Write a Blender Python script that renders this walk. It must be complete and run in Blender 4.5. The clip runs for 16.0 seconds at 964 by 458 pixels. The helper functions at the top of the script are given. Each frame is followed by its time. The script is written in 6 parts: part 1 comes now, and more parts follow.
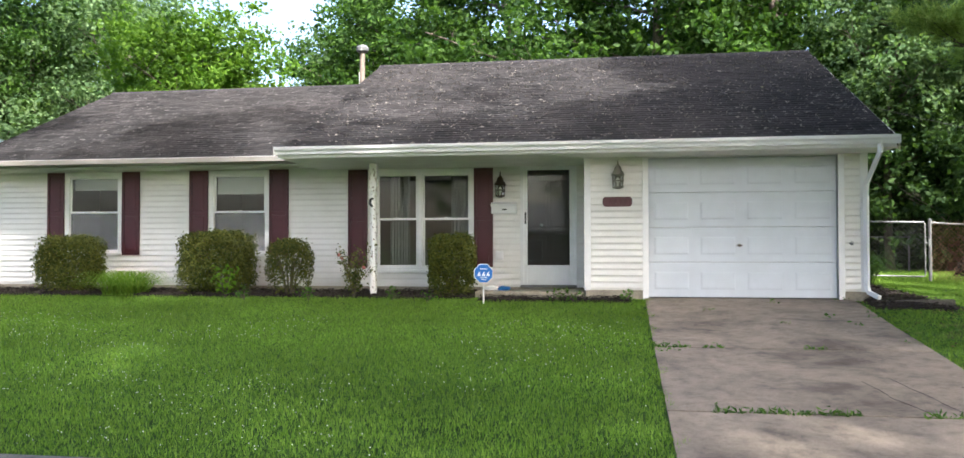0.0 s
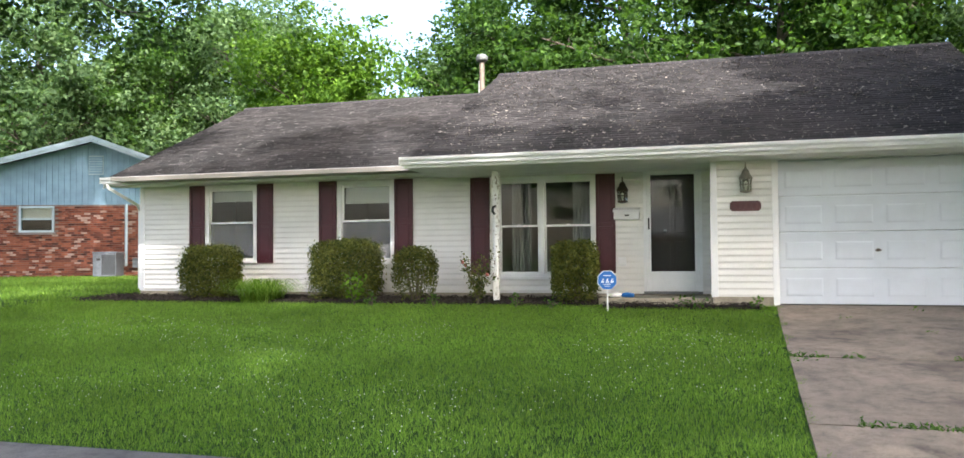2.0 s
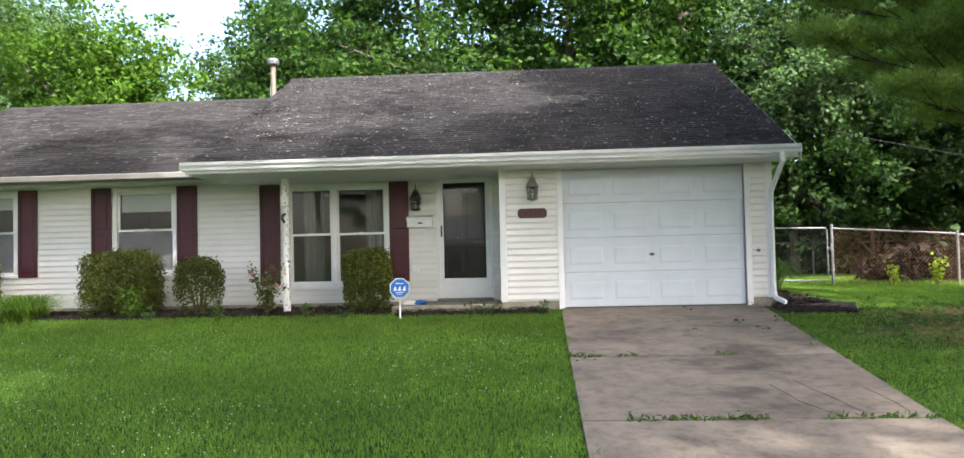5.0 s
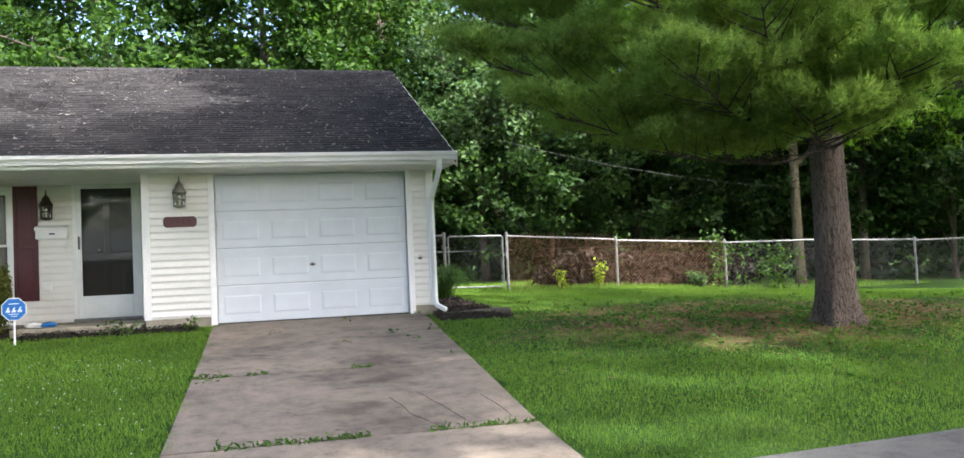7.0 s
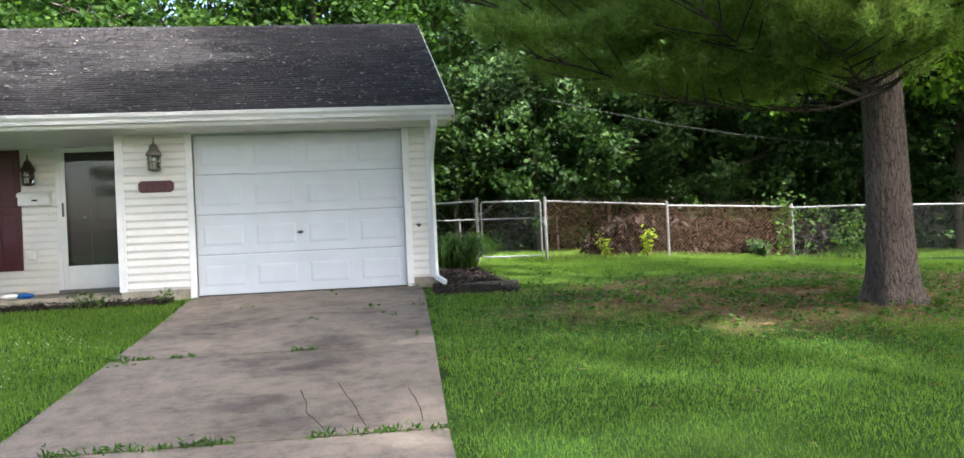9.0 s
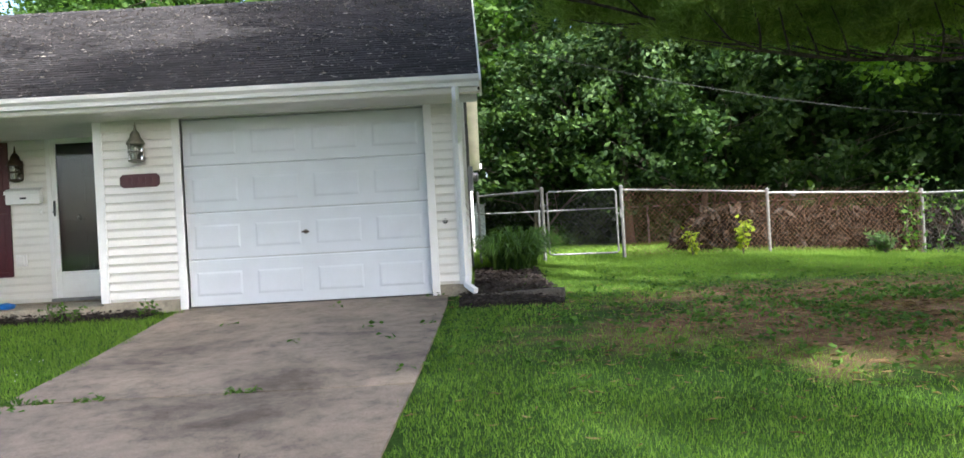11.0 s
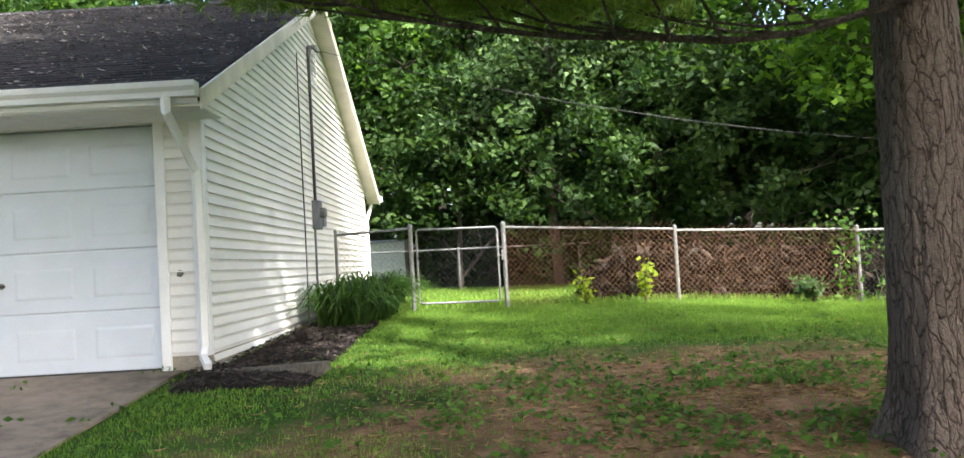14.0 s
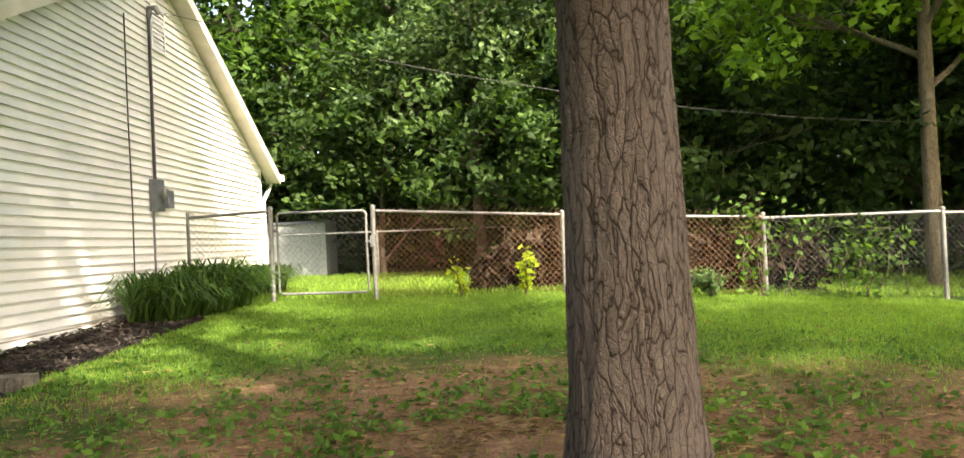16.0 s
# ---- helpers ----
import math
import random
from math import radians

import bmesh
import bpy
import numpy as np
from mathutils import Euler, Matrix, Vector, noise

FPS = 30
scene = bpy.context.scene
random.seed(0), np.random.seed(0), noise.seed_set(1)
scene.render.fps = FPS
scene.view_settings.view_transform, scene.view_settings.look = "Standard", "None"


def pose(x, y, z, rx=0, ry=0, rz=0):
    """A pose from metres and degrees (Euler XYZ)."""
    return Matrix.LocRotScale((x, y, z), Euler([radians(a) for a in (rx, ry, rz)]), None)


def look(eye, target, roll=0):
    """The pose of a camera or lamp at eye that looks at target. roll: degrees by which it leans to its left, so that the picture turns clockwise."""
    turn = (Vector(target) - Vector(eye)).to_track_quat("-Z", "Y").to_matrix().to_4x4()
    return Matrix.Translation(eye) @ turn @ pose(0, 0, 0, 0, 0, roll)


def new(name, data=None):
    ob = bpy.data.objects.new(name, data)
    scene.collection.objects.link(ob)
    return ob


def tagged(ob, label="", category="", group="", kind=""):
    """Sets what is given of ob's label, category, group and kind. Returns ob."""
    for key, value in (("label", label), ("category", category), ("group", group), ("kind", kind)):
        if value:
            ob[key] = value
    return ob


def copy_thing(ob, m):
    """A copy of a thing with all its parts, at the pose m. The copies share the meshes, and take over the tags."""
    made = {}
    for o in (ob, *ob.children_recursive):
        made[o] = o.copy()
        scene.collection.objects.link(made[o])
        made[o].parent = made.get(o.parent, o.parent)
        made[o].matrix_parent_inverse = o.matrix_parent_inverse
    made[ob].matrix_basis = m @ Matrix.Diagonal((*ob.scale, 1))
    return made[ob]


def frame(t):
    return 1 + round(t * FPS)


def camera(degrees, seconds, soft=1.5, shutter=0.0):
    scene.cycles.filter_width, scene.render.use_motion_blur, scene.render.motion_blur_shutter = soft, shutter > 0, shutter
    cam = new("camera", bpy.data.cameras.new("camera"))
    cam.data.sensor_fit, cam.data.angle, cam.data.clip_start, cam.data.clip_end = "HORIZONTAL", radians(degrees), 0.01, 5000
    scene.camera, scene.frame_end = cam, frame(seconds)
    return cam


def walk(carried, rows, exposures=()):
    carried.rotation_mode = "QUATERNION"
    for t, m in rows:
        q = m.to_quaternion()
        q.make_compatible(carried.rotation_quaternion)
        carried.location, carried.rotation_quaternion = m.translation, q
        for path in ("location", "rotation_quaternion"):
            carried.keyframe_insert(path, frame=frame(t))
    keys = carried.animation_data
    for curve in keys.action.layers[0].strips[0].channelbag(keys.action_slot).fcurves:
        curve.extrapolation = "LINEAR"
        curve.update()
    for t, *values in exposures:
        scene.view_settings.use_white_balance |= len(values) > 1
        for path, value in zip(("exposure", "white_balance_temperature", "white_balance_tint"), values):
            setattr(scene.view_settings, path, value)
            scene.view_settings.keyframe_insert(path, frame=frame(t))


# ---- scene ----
cam = camera(58.5, 16.0)
METRES, EYE, TILT, LEAN, TURN = 11.5, 1.5, 0.0, 0.0, 9.2
ROWS = [
    (0.0, 0.0, 0.0, 0.0, 0.0, 1.39, 0.05),
    (0.5, -0.0016, -0.0001, 0.0015, 1.08, 1.51, 0.02),
    (1.0, -0.0035, -0.001, 0.0022, 2.72, 1.57, 0.22),
    (1.5, -0.0065, -0.0022, 0.0028, 5.03, 1.64, 0.28),
    (2.0, -0.0101, -0.0039, 0.003, 7.66, 1.74, 0.43),
    (2.5, -0.0132, -0.0053, 0.0026, 10.93, 1.81, 0.48),
    (3.0, -0.0134, -0.0047, 0.0024, 11.17, 1.85, 0.5),
    (5.5, 0.0242, 0.0089, -0.0, -11.81, 2.16, 1.77),
    (6.0, 0.0487, 0.0129, -0.0009, -18.3, 2.14, 2.08),
    (6.5, 0.0722, 0.0265, -0.0038, -23.07, 2.18, 2.13),
    (7.0, 0.1059, 0.0365, -0.0043, -23.21, 2.34, 2.59),
    (7.5, 0.144, 0.0453, -0.0038, -23.24, 1.66, 2.66),
    (8.0, 0.1791, 0.0616, -0.0039, -23.06, 1.6, 2.65),
    (8.5, 0.2181, 0.0774, -0.0062, -21.07, 1.01, 2.58),
    (9.0, 0.2553, 0.1094, -0.0091, -16.85, 0.47, 2.63),
    (11.5, 0.4137, 0.3029, 0.0002, -8.91, 0.11, 3.22),
    (12.0, 0.4513, 0.3309, 0.0037, -8.39, 0.28, 3.31),
    (12.5, 0.4855, 0.3619, 0.0054, -8.24, 0.77, 3.49),
    (13.0, 0.5255, 0.3873, 0.0051, -8.88, 2.59, 3.39),
    (13.5, 0.5673, 0.4124, 0.0037, -8.39, 2.3, 3.25),
    (14.0, 0.6108, 0.4364, 0.0041, -9.03, 2.19, 3.24),
    (14.5, 0.6555, 0.4549, 0.0043, -8.16, 2.1, 2.47),
    (15.0, 0.7009, 0.4774, 0.0054, -7.85, 2.1, 2.62),
    (15.5, 0.7455, 0.4941, 0.0056, -9.23, 1.82, 2.67),
    (16.0, 0.7897, 0.5191, 0.0061, -9.03, 0.8, 2.68),
]
walk(cam, [(t, pose(0, 0, EYE, TILT, LEAN, TURN) @ pose(METRES * x, METRES * y, METRES * z, 90 + pitch, roll, yaw)) for t, x, y, z, yaw, pitch, roll in ROWS],
     exposures=((0.0, 2.38, 6150.0, 10.0), (3.0, 2.38, 6300.0, 10.0), (6.0, 2.33, 6050.0, 10.0), (7.0, 2.5, 6000.0, 10.0), (9.0, 2.53, 5980.0, 10.0), (12.0, 2.45, 5950.0, 10.0), (13.0, 2.56, 6050.0, 10.0), (14.0, 2.7, 6280.0, 10.0), (15.0, 2.74, 6650.0, 10.0), (15.5, 2.87, 7600.0, 10.0), (16.0, 2.88, 7750.0, 10.0)))

# ---- world, sun ----
SUN_AZ, SUN_EL = 145.0, 43.0  # azimuth from +y towards +x: the sun stands beyond the side yard
SUN_DIR = Vector((math.sin(radians(SUN_AZ)) * math.cos(radians(SUN_EL)), math.cos(radians(SUN_AZ)) * math.cos(radians(SUN_EL)), math.sin(radians(SUN_EL))))
world = bpy.data.worlds.new("world")
scene.world = world
world.use_nodes = True
wn = world.node_tree
wn.nodes.clear()
w_out = wn.nodes.new("ShaderNodeOutputWorld")
w_bg = wn.nodes.new("ShaderNodeBackground")
w_sky = wn.nodes.new("ShaderNodeTexSky")
w_sky.sky_type = "NISHITA"
w_sky.sun_disc = False
w_sky.sun_elevation = radians(SUN_EL)
w_sky.sun_rotation = radians(SUN_AZ)
w_sky.air_density, w_sky.dust_density, w_sky.ozone_density = 0.9, 5.5, 0.7
w_bg.inputs["Strength"].default_value = 0.15
wn.links.new(w_sky.outputs["Color"], w_bg.inputs["Color"])
wn.links.new(w_bg.outputs["Background"], w_out.inputs["Surface"])
sun = new("sun", bpy.data.lights.new("sun", "SUN"))
sun.data.energy, sun.data.angle, sun.data.color = 3.1, radians(1.2), (1.0, 0.95, 0.88)
sun.matrix_world = look(SUN_DIR * 60, (0, 0, 0))

# ---- materials ----
def srgb(h):
    return tuple(((int(h[i:i + 2], 16) / 255 + 0.055) / 1.055) ** 2.4 if int(h[i:i + 2], 16) > 10 else int(h[i:i + 2], 16) / 255 / 12.92 for i in (0, 2, 4)) + (1.0,)


class Mat:
    """A small builder of node materials."""

    def __init__(self, name, rough=0.6, metal=0.0, spec=0.5):
        self.m = bpy.data.materials.new(name)
        self.m.use_nodes = True
        self.t = self.m.node_tree
        self.b = self.t.nodes["Principled BSDF"]
        self.b.inputs["Roughness"].default_value = rough
        self.b.inputs["Metallic"].default_value = metal
        self.b.inputs["Specular IOR Level"].default_value = spec

    def node(self, kind, **values):
        n = self.t.nodes.new(kind)
        for k, v in values.items():
            n.inputs[k.replace("_", " ")].default_value = v
        return n

    def link(self, a, b):
        self.t.links.new(a, b)

    def coords(self, stretch=(1, 1, 1), kind="Object"):
        c = self.t.nodes.new("ShaderNodeTexCoord")
        m = self.node("ShaderNodeMapping", Scale=stretch)
        self.link(c.outputs[kind], m.inputs["Vector"])
        return m.outputs["Vector"]

    def place(self, stretch=(1, 1, 1)):
        c = self.t.nodes.new("ShaderNodeNewGeometry")
        m = self.node("ShaderNodeMapping", Scale=stretch)
        self.link(c.outputs["Position"], m.inputs["Vector"])
        return m.outputs["Vector"]

    def noise(self, vec, scale, detail=4.0, rough=0.55, distort=0.0):
        n = self.node("ShaderNodeTexNoise", Scale=scale, Detail=detail, Roughness=rough, Distortion=distort)
        self.link(vec, n.inputs["Vector"])
        return n.outputs["Fac"]

    def ramp(self, fac, stops):
        r = self.t.nodes.new("ShaderNodeValToRGB")
        e = r.color_ramp.elements
        while len(e) < len(stops):
            e.new(0.5)
        for el, (p, c) in zip(e, stops):
            el.position, el.color = p, c if len(c) == 4 else (*c, 1)
        self.link(fac, r.inputs["Fac"])
        return r.outputs["Color"]

    def mix(self, fac, a, b, blend="MIX"):
        n = self.t.nodes.new("ShaderNodeMix")
        n.data_type, n.blend_type = "RGBA", blend
        for sock, v in (("Factor", fac), ("A", a), ("B", b)):
            s = [q for q in n.inputs if q.name == sock and (q.type == "RGBA" or sock == "Factor")][0]
            if isinstance(v, bpy.types.NodeSocket):
                self.link(v, s)
            else:
                s.default_value = v
        return [o for o in n.outputs if o.type == "RGBA"][0]

    def color(self, c):
        if isinstance(c, bpy.types.NodeSocket):
            self.link(c, self.b.inputs["Base Color"])
        else:
            self.b.inputs["Base Color"].default_value = c
        return self

    def roughness(self, sock):
        self.link(sock, self.b.inputs["Roughness"])
        return self

    def bump(self, fac, strength=0.3, distance=0.01):
        n = self.node("ShaderNodeBump", Strength=strength, Distance=distance)
        self.link(fac, n.inputs["Height"])
        self.link(n.outputs["Normal"], self.b.inputs["Normal"])
        return self

    def random_piece(self):
        return self.t.nodes.new("ShaderNodeObjectInfo").outputs["Random"]

    def random_island(self):
        return self.t.nodes.new("ShaderNodeNewGeometry").outputs["Random Per Island"]


def g(v):
    return (v, v, v, 1.0)


def mat_siding():
    m = Mat("vinyl_siding", 0.42)
    v = m.place()
    grain = m.noise(m.place((2, 2, 30)), 9, 5)
    dirt = m.ramp(m.noise(v, 1.3, 6), [(0.35, (0.68, 0.665, 0.635)), (0.7, (0.78, 0.765, 0.735))])
    fine = m.ramp(m.noise(v, 55, 3), [(0.3, g(0.93)), (0.7, g(1.0))])
    c = m.mix(1.0, dirt, fine, "MULTIPLY")
    rnd = m.ramp(m.random_piece(), [(0.0, g(0.95)), (1.0, g(1.0))])
    m.color(m.mix(1.0, c, rnd, "MULTIPLY"))
    return m.bump(grain, 0.12, 0.004).m


def mat_paint(name, col, rough=0.45, wear=0.08, scale=3.0, bump=0.08):
    m = Mat(name, rough)
    v = m.place()
    a = tuple(x * (1 - wear * 1.6) for x in col[:3]) + (1,)
    big = m.ramp(m.noise(v, scale, 6), [(0.3, a), (0.68, col)])
    fine = m.ramp(m.noise(v, 70, 3), [(0.3, g(1 - wear * 0.6)), (0.7, g(1))])
    m.color(m.mix(1.0, big, fine, "MULTIPLY"))
    return m.bump(m.noise(v, 120, 2), bump, 0.002).m


def mat_shingle():
    m = Mat("asphalt_shingle", 0.95, spec=0.12)
    v = m.place()
    rnd = m.ramp(m.random_island(), [(0.0, (0.024, 0.022, 0.022)), (0.5, (0.033, 0.030, 0.030)), (1.0, (0.046, 0.042, 0.042))])
    grit = m.ramp(m.noise(v, 260, 2), [(0.3, g(0.55)), (0.7, g(1.45))])
    c = m.mix(1.0, rnd, grit, "MULTIPLY")
    algae = m.ramp(m.noise(v, 0.55, 6, 0.6), [(0.42, g(0)), (0.66, g(1))])
    c = m.mix(algae, c, m.mix(1.0, c, (0.72, 0.74, 0.74, 1), "MULTIPLY"))
    # lichen and pale weathered patches
    lich = m.ramp(m.noise(v, 9, 5, 0.7), [(0.58, g(0)), (0.66, g(0.6))])
    c = m.mix(lich, c, (0.17, 0.16, 0.155, 1))
    m.color(c)
    return m.bump(m.noise(v, 190, 3), 0.6, 0.006).m


def mat_concrete(name, base=(0.285, 0.235, 0.192), dark=0.30):
    m = Mat(name, 0.9, spec=0.25)
    v = m.place()
    a = tuple(x * dark for x in base) + (1,)
    big = m.ramp(m.noise(v, 0.8, 10, 0.7, 0.3), [(0.34, a), (0.50, tuple(x * 0.8 for x in base) + (1,)), (0.72, (*base, 1))])
    spots = m.ramp(m.noise(v, 5, 10, 0.8), [(0.34, g(0.42)), (0.5, g(0.95)), (0.68, g(1.2))])
    grain = m.ramp(m.noise(v, 120, 3, 0.7), [(0.28, g(0.6)), (0.5, g(1.0)), (0.75, g(1.3))])
    c = m.mix(1.0, m.mix(0.8, big, spots, "MULTIPLY"), grain, "MULTIPLY")
    m.color(c)
    return m.bump(m.noise(v, 90, 5), 0.5, 0.006).m


def mat_ground():
    m = Mat("soil_and_turf", 1.0, spec=0.1)
    v = m.place()
    n = m.noise(v, 0.7, 7, 0.6)
    turf = m.ramp(n, [(0.3, (0.020, 0.048, 0.008)), (0.55, (0.036, 0.078, 0.012)), (0.75, (0.06, 0.10, 0.02))])
    fine = m.ramp(m.noise(v, 40, 5, 0.7), [(0.3, g(0.5)), (0.7, g(1.4))])
    c = m.mix(1.0, turf, fine, "MULTIPLY")
    # bare earth with dry needles round the pine
    p = m.t.nodes.new("ShaderNodeNewGeometry").outputs["Position"]
    d = m.node("ShaderNodeVectorMath")
    d.operation = "DISTANCE"
    sc = m.node("ShaderNodeVectorMath")
    sc.operation = "MULTIPLY"
    m.link(p, sc.inputs[0])
    sc.inputs[1].default_value = (0.72, 1.0, 0.0)
    m.link(sc.outputs["Vector"], d.inputs[0])
    d.inputs[1].default_value = (8.0 * 0.72, 11.9, 0.0)
    add = m.node("ShaderNodeMath")
    add.operation = "MULTIPLY_ADD"
    m.link(m.noise(v, 1.1, 6, 0.65), add.inputs[0])
    add.inputs[1].default_value = 5.2
    m.link(d.outputs["Value"], add.inputs[2])
    div = m.node("ShaderNodeMapRange")
    div.inputs["From Min"].default_value, div.inputs["From Max"].default_value = 4.1, 5.4
    div.inputs["To Min"].default_value, div.inputs["To Max"].default_value = 1.0, 0.0
    m.link(add.outputs["Value"], div.inputs["Value"])
    earth = m.ramp(m.noise(v, 6, 6, 0.7), [(0.3, (0.10, 0.055, 0.033)), (0.55, (0.20, 0.115, 0.068)), (0.75, (0.30, 0.20, 0.125))])
    c = m.mix(div.outputs["Result"], c, m.mix(1.0, earth, fine, "MULTIPLY"))
    m.color(c)
    return m.bump(m.noise(v, 30, 6, 0.7), 0.8, 0.03).m


def mat_leaf(name, dark, light, trans=0.45, rough=0.5):
    m = Mat(name, max(rough, 0.6), spec=0.16)
    c = m.ramp(m.random_island(), [(0.0, dark), (0.55, tuple((a + b) / 2 for a, b in zip(dark, light))), (1.0, light)])
    big = m.ramp(m.noise(m.place(), 0.6, 3), [(0.3, g(0.72)), (0.7, g(1.15))])
    c = m.mix(1.0, c, big, "MULTIPLY")
    m.color(c)
    tr = m.node("ShaderNodeBsdfTranslucent")
    lighter = m.mix(1.0, c, (1.25, 1.35, 0.6, 1), "MULTIPLY")
    m.link(lighter, tr.inputs["Color"])
    mx = m.node("ShaderNodeMixShader", Fac=trans)
    m.link(m.b.outputs["BSDF"], mx.inputs[1])
    m.link(tr.outputs["BSDF"], mx.inputs[2])
    m.link(mx.outputs["Shader"], m.t.nodes["Material Output"].inputs["Surface"])
    return m.m


def mat_bark(name, dark, light, scale=1.0):
    m = Mat(name, 0.95, spec=0.15)
    v = m.coords((1, 1, 0.2))
    furrow = m.ramp(m.noise(v, 25 * scale, 5, 0.6, 0.5), [(0.40, g(1)), (0.475, g(0.1)), (0.50, g(0.0)), (0.56, g(1))])
    fine = m.ramp(m.noise(v, 55 * scale, 6, 0.7, 0.4), [(0.36, g(0.2)), (0.47, g(0.75)), (0.7, g(1))])
    crack = m.mix(0.55, furrow, fine)
    c = m.ramp(crack, [(0.16, dark), (0.42, tuple((a + b) / 2 for a, b in zip(dark, light))), (0.72, light)])
    lich = m.ramp(m.noise(m.coords(), 5, 5), [(0.58, g(0)), (0.72, g(0.45))])
    c = m.mix(lich, c, (0.30, 0.27, 0.235, 1))
    m.color(c)
    return m.bump(crack, 1.0, 0.03).m


def mat_mulch():
    m = Mat("bark_mulch", 1.0, spec=0.1)
    v = m.place((1, 1, 1))
    c = m.ramp(m.noise(v, 34, 5, 0.75), [(0.3, (0.010, 0.008, 0.007)), (0.55, (0.032, 0.025, 0.022)), (0.75, (0.10, 0.08, 0.07))])
    m.color(c)
    return m.bump(m.noise(v, 38, 6, 0.8), 1.0, 0.05).m


def mat_glass():
    m = Mat("window_glass", 0.02)
    gl = m.node("ShaderNodeBsdfGlossy", Color=(1, 1, 1, 1), Roughness=0.01)
    tr = m.node("ShaderNodeBsdfTransparent", Color=(0.86, 0.89, 0.88, 1))
    fr = m.node("ShaderNodeFresnel", IOR=1.34)
    mx = m.node("ShaderNodeMixShader")
    m.link(fr.outputs["Fac"], mx.inputs["Fac"])
    m.link(tr.outputs["BSDF"], mx.inputs[1])
    m.link(gl.outputs["BSDF"], mx.inputs[2])
    m.link(mx.outputs["Shader"], m.t.nodes["Material Output"].inputs["Surface"])
    return m.m


def mat_brick(joined=False):
    m = Mat("red_brick", 0.9, spec=0.2)
    v = m.place()
    c = m.ramp(m.random_island() if joined else m.random_piece(), [(0.0, (0.055, 0.025, 0.022)), (0.14, (0.11, 0.038, 0.026)), (0.5, (0.20, 0.066, 0.040)), (0.86, (0.27, 0.10, 0.06)), (0.93, (0.36, 0.26, 0.22))])
    f = m.ramp(m.noise(v, 30, 5), [(0.3, g(0.7)), (0.7, g(1.2))])
    m.color(m.mix(1.0, c, f, "MULTIPLY"))
    return m.bump(m.noise(v, 60, 4), 0.5, 0.005).m


def mat_metal(name, col, rough=0.45, metal=0.9):
    m = Mat(name, rough, metal)
    v = m.place()
    m.color(m.ramp(m.noise(v, 12, 6, 0.7), [(0.3, tuple(x * 0.6 for x in col) + (1,)), (0.65, (*col, 1))]))
    return m.bump(m.noise(v, 60, 3), 0.15, 0.002).m


SIDING = mat_siding()
WHITE = mat_paint("white_trim_paint", g(0.80), 0.4)
GUTTER_W = mat_paint("white_aluminium", g(0.78), 0.5, 0.12, 1.2)
SOFFIT = mat_paint("soffit_vinyl", (0.74, 0.73, 0.70, 1), 0.5)
CREAM = mat_paint("cream_rake_board", (0.72, 0.67, 0.55, 1), 0.5, 0.15)
DOOR_W = mat_paint("garage_door_enamel", (0.60, 0.64, 0.70, 1), 0.45, 0.05)
MAROON = mat_paint("maroon_shutter", (0.066, 0.010, 0.015, 1), 0.5, 0.12)
MAROON_SIGN = mat_paint("maroon_plaque", (0.085, 0.018, 0.022, 1), 0.4, 0.2, 12)
DARK_IN = mat_paint("dark_interior", (0.05, 0.045, 0.04, 1), 0.9)
ROOM = mat_paint("room_wall", (0.30, 0.28, 0.25, 1), 0.9)
CURTAIN = mat_paint("curtain_cloth", (0.34, 0.335, 0.32, 1), 0.9)
BLIND = mat_paint("roller_blind", (0.62, 0.60, 0.55, 1), 0.9)
INNER_DOOR = mat_paint("dark_red_door", (0.022, 0.007, 0.007, 1), 0.35)
SHINGLE = mat_shingle()
CONCRETE = mat_concrete("driveway_concrete", (0.265, 0.213, 0.162), 0.36)
FOUNDATION = mat_concrete("foundation_block", (0.36, 0.32, 0.25), 0.7)
ASPHALT = mat_concrete("street_asphalt", (0.15, 0.14, 0.13), 0.7)
GROUND = mat_ground()
MULCH = mat_mulch()
GLASS = mat_glass()
BRICK = mat_brick()
MORTAR = mat_paint("mortar", (0.24, 0.19, 0.17, 1), 0.95, 0.3, 8)
BLUE_PAINT = mat_paint("faded_blue_board", (0.22, 0.345, 0.45, 1), 0.7, 0.15)
BLUE_TRIM = mat_paint("pale_blue_trim", (0.42, 0.52, 0.58, 1), 0.6, 0.15)
BRICK_REST = mat_brick(True)
GREY_UNIT = mat_metal("grey_cabinet_steel", (0.15, 0.163, 0.182), 0.5, 0.3)
DARK_GRILLE = mat_metal("dark_grille", (0.05, 0.052, 0.055), 0.6, 0.4)
GALV = mat_metal("galvanised_steel", (0.21, 0.215, 0.21), 0.55, 0.55)
BRONZE = mat_metal("bronze_lantern", (0.075, 0.052, 0.036), 0.45, 0.7)
PEWTER = mat_metal("weathered_brass_lantern", (0.30, 0.28, 0.24), 0.45, 0.7)
BULB = mat_paint("frosted_bulb", (0.75, 0.72, 0.62, 1), 0.3)
BLACK = mat_paint("black_plastic", (0.02, 0.02, 0.02, 1), 0.4)
SIGN_BLUE = mat_paint("sign_blue", (0.012, 0.13, 0.44, 1), 0.35, 0.05)
SIGN_WHITE = mat_paint("sign_white", g(0.8), 0.35, 0.04)
